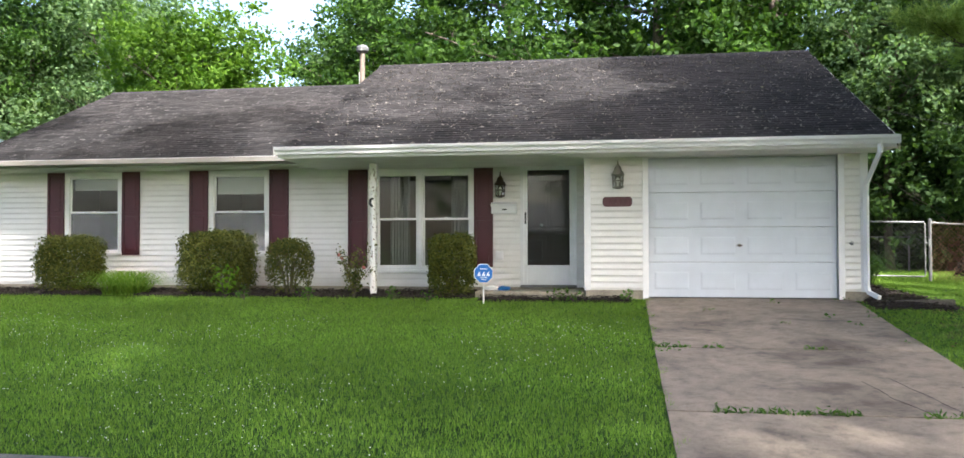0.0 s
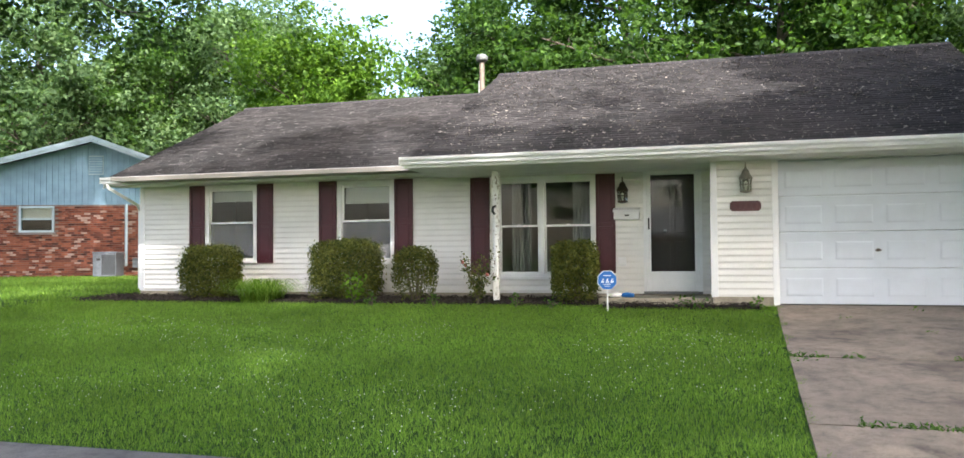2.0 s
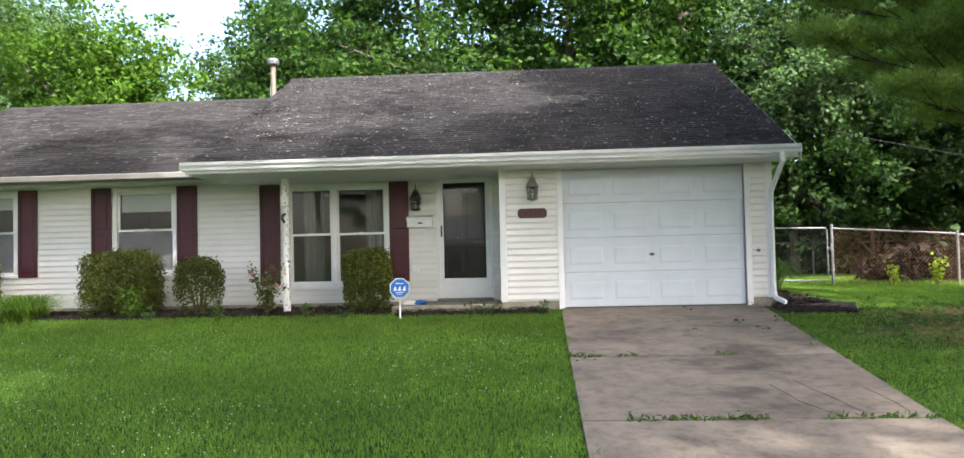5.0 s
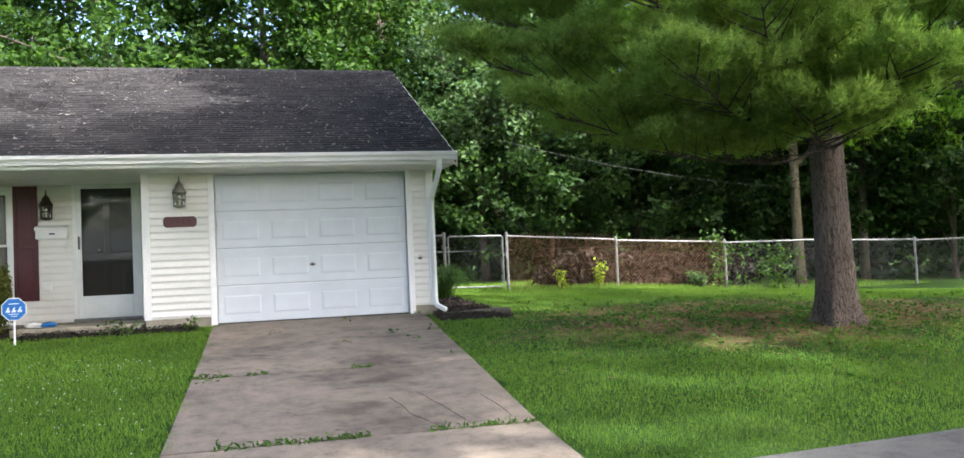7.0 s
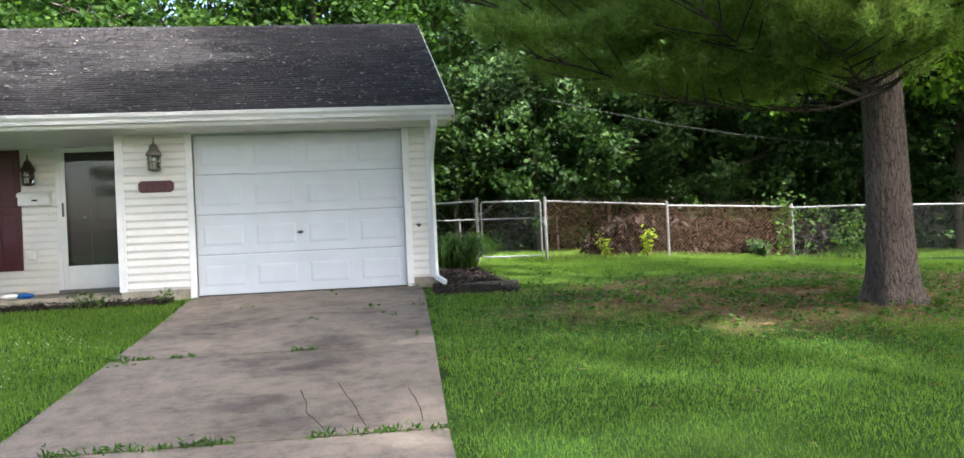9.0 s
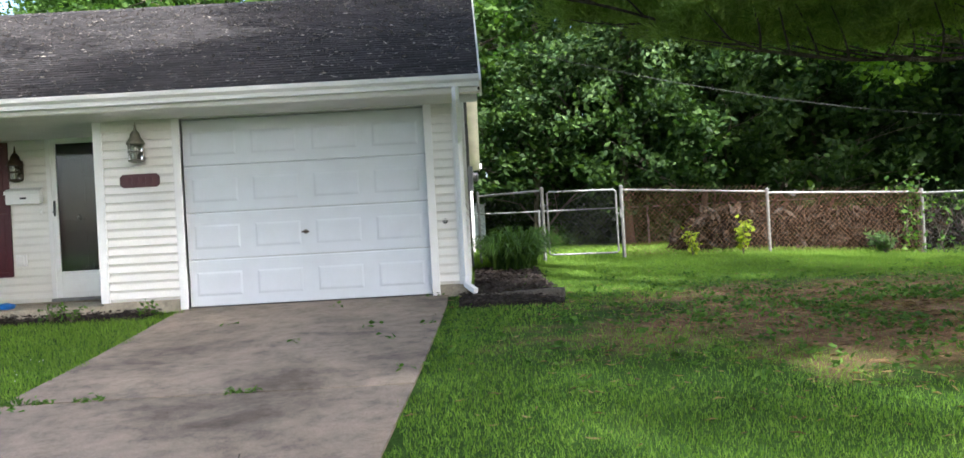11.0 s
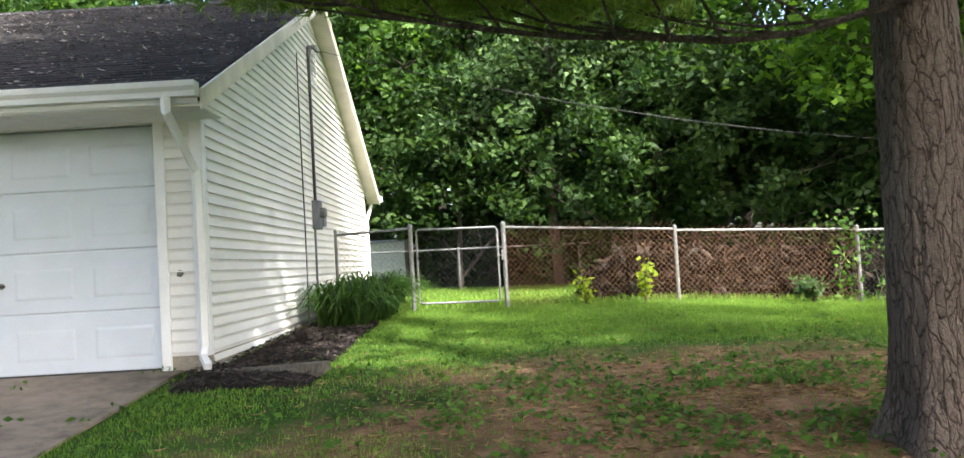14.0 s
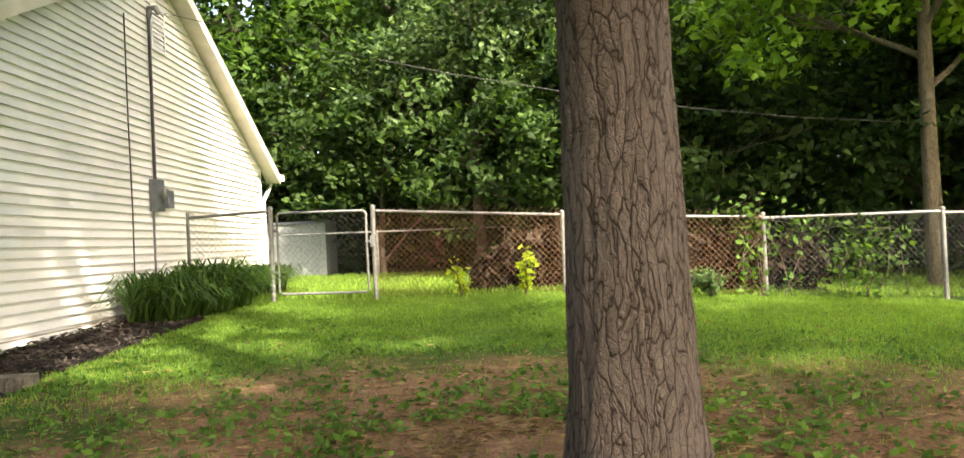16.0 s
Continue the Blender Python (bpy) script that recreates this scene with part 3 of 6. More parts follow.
# ---- roof ----
def roof_plane(name, x0, x1, ya, za, yb, zb, parent):
    """A slab between two level lines, and shingle tabs on it in courses."""
    thick = 0.12
    part(name, Geo().prism([(ya, za), (yb, zb), (yb, zb - thick), (ya, za - thick)], "x", x0, x1), SHINGLE, parent)
    run = math.hypot(yb - ya, zb - za)
    uy, uz = (yb - ya) / run, (zb - za) / run
    ny, nz = (-uz, uy) if uy > 0 else (uz, -uy)
    step, wide, verts, faces = 0.135, 0.305, [], []
    rows = int(run / step)
    for r in range(rows):
        s0, s1 = r * step, min(run, (r + 1) * step + 0.03)
        x = x0 - random.uniform(0, wide)
        while x < x1:
            w = wide * random.choice((0.6, 1.0, 1.0, 1.25))
            a, b = max(x0, x + 0.004), min(x1, x + w - 0.004)
            x += w
            if b - a < 0.03:
                continue
            hi, lo = 0.011 + random.uniform(-0.002, 0.004), 0.004
            s = s0 + random.uniform(-0.004, 0.004)
            n = len(verts)
            for xx in (a, b):
                for q, h in ((s, 0.0), (s, hi), (s1, lo)):
                    verts.append((xx, ya + uy * q + ny * h, za + uz * q + nz * h))
            faces += [(n, n + 3, n + 4, n + 1), (n + 1, n + 4, n + 5, n + 2)]
    v, f = np.array(verts), np.array(faces)
    if uy < 0:
        f = f[:, ::-1]
    tagged(cloud("shingles", v, f, SHINGLE, parent), kind="stuff")


roof_plane("roof_slab", -5.40, 3.90, EAVE_Y + 0.02, EAVE_Z, RIDGE_Y, RIDGE_Z, house)
roof_plane("roof_slab", -5.40, 3.90, EAVE_B, EAVE_Z, RIDGE_Y, RIDGE_Z, house)
L_RIDGE_Y, L_RIDGE_Z, L_EAVE_Y, L_EAVE_Z = 19.6, 5.40, 14.37, 3.12
roof_plane("roof_slab", -12.47, -5.40, L_EAVE_Y + 0.02, L_EAVE_Z, L_RIDGE_Y, L_RIDGE_Z, house)
roof_plane("roof_slab", -12.47, -5.40, EAVE_B, L_EAVE_Z, L_RIDGE_Y, L_RIDGE_Z, house)
for x0, x1, y, zz in ((-5.42, 3.91, RIDGE_Y, RIDGE_Z), (-12.48, -5.42, L_RIDGE_Y, L_RIDGE_Z)):
    part("ridge_cap", Geo().prism([(y - 0.14, zz - 0.05), (y, zz + 0.028), (y + 0.14, zz - 0.05), (y, zz - 0.02)], "x", x0, x1), SHINGLE, house)
# gable of the main roof above the lower roof
part("gable_cheek", Geo().prism([(EAVE_Y + 0.1, EAVE_Z - 0.1), (RIDGE_Y, RIDGE_Z - 0.12), (EAVE_B - 0.1, EAVE_Z - 0.1)], "x", -5.36, -5.30), SIDING, house)


def rake(x0, x1, ya, za, yb, zb, mat, high=0.19):
    part("rake_board", Geo().prism([(ya, za - 0.018), (yb, zb - 0.018), (yb, zb - high), (ya, za - high)], "x", x0, x1), mat, house, bevel=0.003)


rake(3.90, 3.925, EAVE_Y, EAVE_Z, RIDGE_Y, RIDGE_Z, CREAM)
rake(3.90, 3.925, EAVE_B, EAVE_Z, RIDGE_Y, RIDGE_Z, CREAM)
rake(-5.425, -5.40, EAVE_Y, EAVE_Z, RIDGE_Y, RIDGE_Z, GREY_CABLE, 0.1)
rake(-12.495, -12.47, L_EAVE_Y, L_EAVE_Z, L_RIDGE_Y, L_RIDGE_Z, WHITE)
for ya, yb in ((EAVE_Y, RIDGE_Y), (EAVE_B, RIDGE_Y)):
    za, zb = EAVE_Z - 0.125, RIDGE_Z - 0.125
    part("rake_soffit", Geo().prism([(ya, za - 0.02), (yb, zb - 0.02), (yb, zb - 0.035), (ya, za - 0.035)], "x", X_R + 0.001, 3.899), CREAM, house)

# eaves: soffit boards, fascia, gutter
def soffit(x0, x1, y0, y1, zz):
    n = max(1, int((y1 - y0) / 0.12))
    prof = []
    for i in range(n):
        a, b = y0 + (y1 - y0) * i / n, y0 + (y1 - y0) * (i + 1) / n
        prof += [(a, zz + 0.009), (a + 0.006, zz), (b - 0.006, zz), (b, zz + 0.009)]
    part("soffit", Geo().prism(prof + [(y1, zz + 0.02), (y0, zz + 0.02)], "x", x0, x1), SOFFIT, house)


soffit(-5.38, X_G, EAVE_Y + 0.02, HY - 0.02, 2.955)
soffit(X_G, 3.87, EAVE_Y + 0.02, GY - 0.02, 2.955)
soffit(-12.45, -5.40, L_EAVE_Y + 0.02, HY - 0.02, 2.985)


def gutter(x0, x1, y, zt):
    """An ogee gutter whose back is at y."""
    geo = Geo()
    prof = [(y, zt), (y, zt - 0.12), (y - 0.075, zt - 0.12), (y - 0.085, zt - 0.075), (y - 0.115, zt - 0.045), (y - 0.125, zt - 0.005), (y - 0.125, zt), (y - 0.112, zt), (y - 0.108, zt - 0.035), (y - 0.078, zt - 0.066), (y - 0.068, zt - 0.110), (y - 0.01, zt - 0.110), (y - 0.01, zt)]
    geo.prism(prof, "x", x0, x1)
    geo.box(x0, x0 + 0.003, y - 0.12, y, zt - 0.12, zt - 0.004).box(x1 - 0.003, x1, y - 0.12, y, zt - 0.12, zt - 0.004)
    ob = part("gutter", geo, GUTTER_W, house, "white aluminium gutter")
    part("fascia", Geo().box(x0 + 0.02, x1 - 0.02, y + 0.001, y + 0.02, zt - 0.165, zt - 0.01), GUTTER_W, house, bevel=0.003)
    return ob


gutter(-5.43, 3.90, EAVE_Y, 3.13)
gutter(-12.48, -5.44, L_EAVE_Y, 3.15)
part("gutter", Geo().box(X_L - 0.4, 3.97, EAVE_B, EAVE_B + 0.12, 2.98, 3.1), GUTTER_W, house)


def spout(pts, parent=None):
    """A folded rectangular rain pipe."""
    geo = Geo()
    geo.tube(pts, 0.043, 4)
    return part("downspout", geo, GUTTER_W, parent or house, "white folded metal downspout", bevel=0.006)


spout([(3.64, 12.95, 3.02), (3.64, 12.95, 2.90), (3.63, 13.62, 2.50), (3.63, 13.66, 2.35), (3.63, 13.66, 0.95), (3.64, 13.60, 0.86), (3.74, 13.42, 0.79)])
spout([(-12.35, 14.32, 3.03), (-12.35, 14.34, 2.95), (-12.08, 14.90, 2.62), (-12.08, 14.98, 2.5), (-12.08, 14.98, 0.9)])
spout([(3.72, 24.86, 3.0), (3.72, 24.85, 2.92), (3.68, 24.33, 2.55), (3.68, 24.32, 0.95)])
# flue
flue = part("flue_pipe", Geo().turned(-5.55, 18.0, [(0.058, 4.6), (0.058, 5.78), (0.064, 5.79)], 14), FLUE, house, "grey metal flue pipe", smooth=False)
part("flue_cap", Geo().turned(-5.55, 18.0, [(0.09, 5.80), (0.13, 5.83), (0.135, 5.90), (0.10, 5.95), (0.03, 5.97)], 14), GALV, flue)
part("vent_pipe", Geo().turned(-5.95, 19.2, [(0.05, 5.0), (0.05, 5.62)], 10), WHITE, house)

# ---- windows ----
def window_unit(x0, x1, z0, z1, units, group=""):
    win = thing("window", "", "")
    win.parent = house
    fw = 0.075
    y = HY
    geo = Geo().box(x0, x0 + fw, y - 0.035, y + 0.09, z0, z1).box(x1 - fw, x1, y - 0.035, y + 0.09, z0, z1)
    geo.box(x0 + fw, x1 - fw, y - 0.035, y + 0.09, z1 - fw, z1).box(x0 + fw, x1 - fw, y - 0.035, y + 0.09, z0, z0 + fw)
    n = len(units)
    for (a, b), (c, d) in zip(units, units[1:]):
        geo.box(b, c, y - 0.03, y + 0.09, z0 + fw, z1 - fw)
    frm = part("window_frame", geo, WHITE, win, bevel=0.004)
    part("window_sill", Geo().box(x0 - 0.02, x1 + 0.02, y - 0.06, y - 0.034, z0 - 0.025, z0 + 0.03), WHITE, win, bevel=0.004)
    zm = z0 + (z1 - z0) * 0.515
    for a, b in units:
        for zl, zh, yy in ((zm - 0.02, z1 - fw, y + 0.01), (z0 + fw, zm + 0.02, y + 0.045)):
            s = 0.035
            sg = Geo().box(a, a + s, yy, yy + 0.03, zl, zh).box(b - s, b, yy, yy + 0.03, zl, zh).box(a + s, b - s, yy, yy + 0.03, zl, zl + s).box(a + s, b - s, yy, yy + 0.03, zh - s, zh)
            part("sash", sg, WHITE, win, bevel=0.003)
            pane = part("pane", Geo().box(a + s - 0.004, b - s + 0.004, yy + 0.012, yy + 0.018, zl + s - 0.004, zh - s + 0.004), GLASS, win)
            pane.visible_shadow = False
        part("sash_lock", Geo().box((a + b) / 2 - 0.03, (a + b) / 2 + 0.03, y - 0.004, y + 0.012, zm + 0.017, zm + 0.03), WHITE, win)
    return win


w = window_unit(*WIN_BIG, [(-4.325, -3.585), (-3.495, -2.635)])
wa = window_unit(*WIN_A, [(WIN_A[0] + 0.075, WIN_A[1] - 0.075)])
wb = window_unit(*WIN_B, [(WIN_B[0] + 0.075, WIN_B[1] - 0.075)])


def mat_screen():
    """Fine grey fly screen: half threads, half holes."""
    m = Mat("fly_screen", 0.8, spec=0.2)
    m.color(m.ramp(m.noise(m.place(), 4, 4), [(0.3, g(0.20)), (0.7, g(0.26))]))
    tr = m.node("ShaderNodeBsdfTransparent")
    mx = m.node("ShaderNodeMixShader", Fac=0.55)
    m.link(tr.outputs["BSDF"], mx.inputs[1])
    m.link(m.b.outputs["BSDF"], mx.inputs[2])
    m.link(mx.outputs["Shader"], m.t.nodes["Material Output"].inputs["Surface"])
    return m.m


SCREEN = mat_screen()
for win, (a, b, c, d) in ((wa, WIN_A), (wb, WIN_B)):
    part("fly_screen", Geo().box(a + 0.078, b - 0.078, HY + 0.030, HY + 0.032, c + 0.078, c + (d - c) * 0.515), SCREEN, win, "fine grey fly screen")


def curtain(x0, x1, y, z0, z1, label):
    n = 46
    geo = Geo()
    for i in range(n + 1):
        x = x0 + (x1 - x0) * i / n
        d = 0.03 * math.sin(i * 0.95) + 0.012 * math.sin(i * 2.3 + 1)
        geo.v += [(x, y + d, z0), (x, y + d, z1), (x, y + d + 0.004, z1), (x, y + d + 0.004, z0)]
    for i in range(n):
        a, b = 4 * i, 4 * i + 4
        geo.f += [(a, b, b + 1, a + 1), (a + 3, a + 2, b + 2, b + 3), (a + 1, b + 1, b + 2, a + 2)]
    return tagged(part("curtain", geo, CURTAIN, smooth=True), label, "curtain", "curtains behind the window")


curtain(-4.15, -3.78, HY + 0.24, 0.95, 2.86, "pale gathered curtain hanging inside the front window")
curtain(-3.02, -2.55, HY + 0.24, 0.95, 2.86, "pale gathered curtain hanging inside the front window")


def blind(x0, x1, z0, z1, label):
    b = thing("roller_blind", label, "blind", "blinds in the bedroom windows")
    part("blind_cloth", Geo().box(x0, x1, HY + 0.125, HY + 0.13, z0, z1), BLIND, b)
    part("blind_roller", Geo().tube([(x0, HY + 0.14, z1), (x1, HY + 0.14, z1)], 0.02, 10), BLIND, b)
    part("pull_rail", Geo().box(x0, x1, HY + 0.118, HY + 0.136, z0 - 0.02, z0 + 0.005), BLIND, b, bevel=0.003)


blind(WIN_A[0] + 0.09, WIN_A[1] - 0.09, 2.66, 2.86, "half-raised cream roller blind inside the bedroom window")
blind(WIN_B[0] + 0.09, WIN_B[1] - 0.09, 2.56, 2.86, "half-raised cream roller blind inside the bedroom window")


# ---- shutters ----
def shutter(x0, x1, z0, z1):
    s = thing("shutter", "maroon raised-panel window shutter fixed to white siding", "shutter", "maroon shutters")
    y = HY - 0.02
    fr = Geo()
    r = 0.05
    zm = z0 + (z1 - z0) * 0.49
    fr.box(x0, x0 + r, y - 0.028, y, z0, z1).box(x1 - r, x1, y - 0.028, y, z0, z1)
    for a, b in ((z0, z0 + 0.06), (zm - 0.035, zm + 0.035), (z1 - 0.06, z1)):
        fr.box(x0 + r, x1 - r, y - 0.028, y, a, b)
    part("shutter_frame", fr, MAROON, s, bevel=0.004)
    for a, b in ((z0 + 0.06, zm - 0.035), (zm + 0.035, z1 - 0.06)):
        part("raised_panel", Geo().box(x0 + r, x1 - r, y - 0.012, y - 0.001, a, b).box(x0 + r + 0.03, x1 - r - 0.03, y - 0.024, y - 0.012, a + 0.03, b - 0.03), MAROON, s, bevel=0.006)


for x0, x1, z0, z1 in ((-4.86, -4.50, 1.18, 2.945), (-2.58 + 0.02, -2.22, 1.20, 2.94), (-10.84, -10.49, 1.40, 2.975), (-9.29, -8.93, 1.41, 2.975), (-7.93, -7.56, 1.40, 2.975), (-6.36, -5.99, 1.40, 2.975)):
    shutter(x0, x1, z0, z1)

# ---- entrance ----
entry = thing("door", "", "")
entry.parent = house
dx0, dx1, dz0, dz1 = DOOR
part("door_frame", Geo().box(dx0, dx0 + 0.06, HY - 0.03, HY + TH, dz0, dz1).box(dx1 - 0.06, dx1, HY - 0.03, HY + TH, dz0, dz1).box(dx0 + 0.06, dx1 - 0.06, HY - 0.03, HY + TH, dz1 - 0.06, dz1), WHITE, entry, bevel=0.004)
part("threshold", Geo().box(dx0, dx1, HY - 0.06, HY + TH, dz0 - 0.03, dz0 + 0.012), GALV, entry, bevel=0.004)
leaf = Geo()
lx0, lx1, lz0, lz1 = dx0 + 0.062, dx1 - 0.062, dz0 + 0.014, dz1 - 0.062
leaf.box(lx0, lx0 + 0.062, HY - 0.024, HY + 0.012, lz0, lz1).box(lx1 - 0.062, lx1, HY - 0.024, HY + 0.012, lz0, lz1)
leaf.box(lx0 + 0.062, lx1 - 0.062, HY - 0.024, HY + 0.012, lz1 - 0.035, lz1).box(lx0 + 0.062, lx1 - 0.062, HY - 0.024, HY + 0.012, lz0, lz0 + 0.34)
storm = part("storm_door", leaf, WHITE, entry, "white aluminium storm door with one tall glass", bevel=0.005)
part("kick_panel", Geo().box(lx0 + 0.07, lx1 - 0.07, HY - 0.032, HY - 0.024, lz0 + 0.06, lz0 + 0.30), WHITE, storm, bevel=0.005)
pane = part("pane", Geo().box(lx0 + 0.058, lx1 - 0.058, HY - 0.008, HY - 0.002, lz0 + 0.336, lz1 - 0.031), GLASS, storm)
pane.visible_shadow = False
part("door_handle", Geo().box(lx0 + 0.014, lx0 + 0.042, HY - 0.040, HY - 0.024, lz0 + 1.06, lz0 + 1.26).box(lx0 + 0.018, lx0 + 0.038, HY - 0.07, HY - 0.04, lz0 + 1.10, lz0 + 1.13), BLACK, storm, "black pull handle", bevel=0.004)
inner = part("inner_door", Geo().box(dx0 + 0.06, dx1 - 0.06, HY + 0.085, HY + 0.125, dz0 + 0.012, dz1 - 0.06), INNER_DOOR, entry, "dark red wooden entry door", bevel=0.003)
for a, b in ((lz0 + 0.2, lz0 + 0.85), (lz0 + 1.0, lz0 + 1.8)):
    for c, d in ((lx0 + 0.09, lx0 + 0.38), (lx0 + 0.46, lx1 - 0.09)):
        part("door_panel", Geo().box(c, d, HY + 0.073, HY + 0.085, a, b), INNER_DOOR, inner, bevel=0.006)
part("door_knob", Geo().tube([(lx0 + 0.30, HY + 0.085, 1.93), (lx0 + 0.30, HY + 0.05, 1.93), (lx0 + 0.30, HY + 0.035, 1.93)], [0.016, 0.028, 0.012], 12), GALV, inner, smooth=True)
porch = tagged(part("porch_slab", Geo().box(-2.35, X_G - 0.02, GY + 0.05, HY - 0.014, 0.5, 0.83), FOUNDATION, bevel=0.012), "worn concrete porch slab below the front door", "porch", kind="structure")

# porch column, turned between square ends
column = thing("porch_column", "white turned wooden porch post with peeling paint", "column")
cx, cy = -4.10, 13.95
part("upper_block", Geo().box(cx - 0.06, cx + 0.06, cy - 0.06, cy + 0.06, 2.50, 2.955), PEELING, column, bevel=0.006)
part("shaft", Geo().turned(cx, cy, [(0.062, 2.50), (0.045, 2.47), (0.06, 2.44), (0.06, 2.40), (0.04, 2.36), (0.056, 2.30), (0.058, 1.9), (0.052, 1.62), (0.04, 1.58), (0.06, 1.54), (0.06, 1.50), (0.045, 1.46), (0.062, 1.42)], 18), PEELING, column, smooth=True)
part("lower_block", Geo().box(cx - 0.05, cx + 0.05, cy - 0.05, cy + 0.05, 0.74, 1.42), PEELING, column, bevel=0.006)
part("iron_hook", Geo().tube([(cx, cy - 0.05, 2.36), (cx - 0.02, cy - 0.11, 2.34), (cx - 0.03, cy - 0.12, 2.27), (cx + 0.01, cy - 0.1, 2.22)], 0.022, 8), BLACK, column, "dark iron plant hook")

# ---- garage door: four rows of sections with pressed panels ----
gd = thing("garage_door", "closed white sectional garage door with pressed panels", "garage door")
gx0, gx1, gz0, gz1 = GARAGE
rows_n = 4
sec = (gz1 - gz0 - 0.02) / rows_n
for r in range(rows_n):
    za, zb = gz0 + 0.02 + r * sec, gz0 + 0.02 + (r + 1) * sec
    y = GY + 0.055
    geo = Geo().prism([(y + 0.04, za + 0.002), (y + 0.005, za + 0.002), (y, za + 0.009), (y, zb - 0.02), (y + 0.005, zb - 0.012), (y + 0.005, zb - 0.002), (y + 0.04, zb - 0.002)], "x", gx0 + 0.003, gx1 - 0.003)
    section = part("section", geo, DOOR_W, gd)
    pw = (gx1 - gx0) / 4
    for c in range(4):
        a, b = gx0 + c * pw + pw * 0.13, gx0 + (c + 1) * pw - pw * 0.12
        lo, hi = za + sec * 0.22, zb - sec * 0.27
        p = Geo()
        # a groove round a raised field
        o, d = 0.05, 0.012
        ring = [(a, lo), (b, lo), (b, hi), (a, hi)]
        mid = [(a + o * 0.5, lo + o * 0.5), (b - o * 0.5, lo + o * 0.5), (b - o * 0.5, hi - o * 0.5), (a + o * 0.5, hi - o * 0.5)]
        inn = [(a + o, lo + o), (b - o, lo + o), (b - o, hi - o), (a + o, hi - o)]
        v = [(x, y - 0.001, zz) for x, zz in ring] + [(x, y - 0.007, zz) for x, zz in mid] + [(x, y - 0.0075, zz) for x, zz in inn]
        f = [(i, (i + 1) % 4, 4 + (i + 1) % 4, 4 + i) for i in range(4)] + [(4 + i, 4 + (i + 1) % 4, 8 + (i + 1) % 4, 8 + i) for i in range(4)] + [(8, 9, 10, 11)]
        part("pressed_panel", p.add(v, f), DOOR_W, section)
part("bottom_seal", Geo().box(gx0, gx1, GY + 0.05, GY + 0.09, gz0 - 0.012, gz0 + 0.022), GREY_CABLE, gd)
hx, hz = gx0 + (gx1 - gx0) * 0.49, gz0 + sec * 1.52
handle = part("lock_plate", Geo().turned(0, 0, [(0.028, 0.0), (0.028, 0.008), (0.02, 0.012)], 12), GALV, gd, matrix=pose(hx, GY + 0.055, hz, 90, 0, 0))
part("door_handle", Geo().box(hx - 0.045, hx + 0.045, GY + 0.020, GY + 0.036, hz - 0.012, hz + 0.008), BRONZE, gd, "small dark turn handle", bevel=0.004)


# ---- lanterns, plaque, letter box, outlet ----
def lantern(x, y, z, mat, label):
    """A carriage wall lantern: domed roof and finial over a glazed cage. z is the foot of the cage."""
    l = thing("wall_lantern", label, "wall lamp", "carriage lanterns")
    yy = y - 0.125
    part("back_plate", Geo().box(x - 0.05, x + 0.05, y - 0.034, y - 0.016, z + 0.02, z + 0.26), mat, l, bevel=0.008)
    part("bracket", Geo().tube([(x, y - 0.03, z + 0.19), (x, y - 0.09, z + 0.25), (x, yy, z + 0.27)], 0.013, 8), mat, l)
    part("base", Geo().turned(x, yy, [(0.03, z - 0.02), (0.085, z), (0.09, z + 0.012), (0.085, z + 0.02)], 12), mat, l)
    for k in range(6):
        t = math.pi / 3 * k
        part("cage_bar", Geo().tube([(x + 0.078 * math.cos(t), yy + 0.078 * math.sin(t), z + 0.015), (x + 0.088 * math.cos(t), yy + 0.088 * math.sin(t), z + 0.20)], 0.006, 6), mat, l)
    part("cage_ring", Geo().turned(x, yy, [(0.09, z + 0.10), (0.092, z + 0.108), (0.09, z + 0.116)], 12), mat, l)
    gl = part("glass", Geo().tube([(x, yy, z + 0.02), (x, yy, z + 0.2)], [0.072, 0.080], 12, False), GLASS, l)
    gl.visible_shadow = False
    part("bulb", Geo().turned(x, yy, [(0.016, z + 0.02), (0.016, z + 0.07), (0.03, z + 0.10), (0.026, z + 0.14), (0.008, z + 0.165)], 12), BULB, l, smooth=True)
    part("roof", Geo().turned(x, yy, [(0.105, z + 0.195), (0.10, z + 0.215), (0.075, z + 0.26), (0.06, z + 0.275), (0.055, z + 0.31), (0.03, z + 0.345), (0.02, z + 0.355)], 14), mat, l, smooth=True)
    part("finial", Geo().turned(x, yy, [(0.012, z + 0.35), (0.018, z + 0.375), (0.008, z + 0.39), (0.012, z + 0.405), (0.002, z + 0.45)], 10), mat, l, smooth=True)


lantern(-0.05, GY, 2.47, PEWTER, "weathered brass carriage lantern on the garage wall")
lantern(-2.08, HY, 2.43, BRONZE, "dark bronze carriage lantern beside the front door")

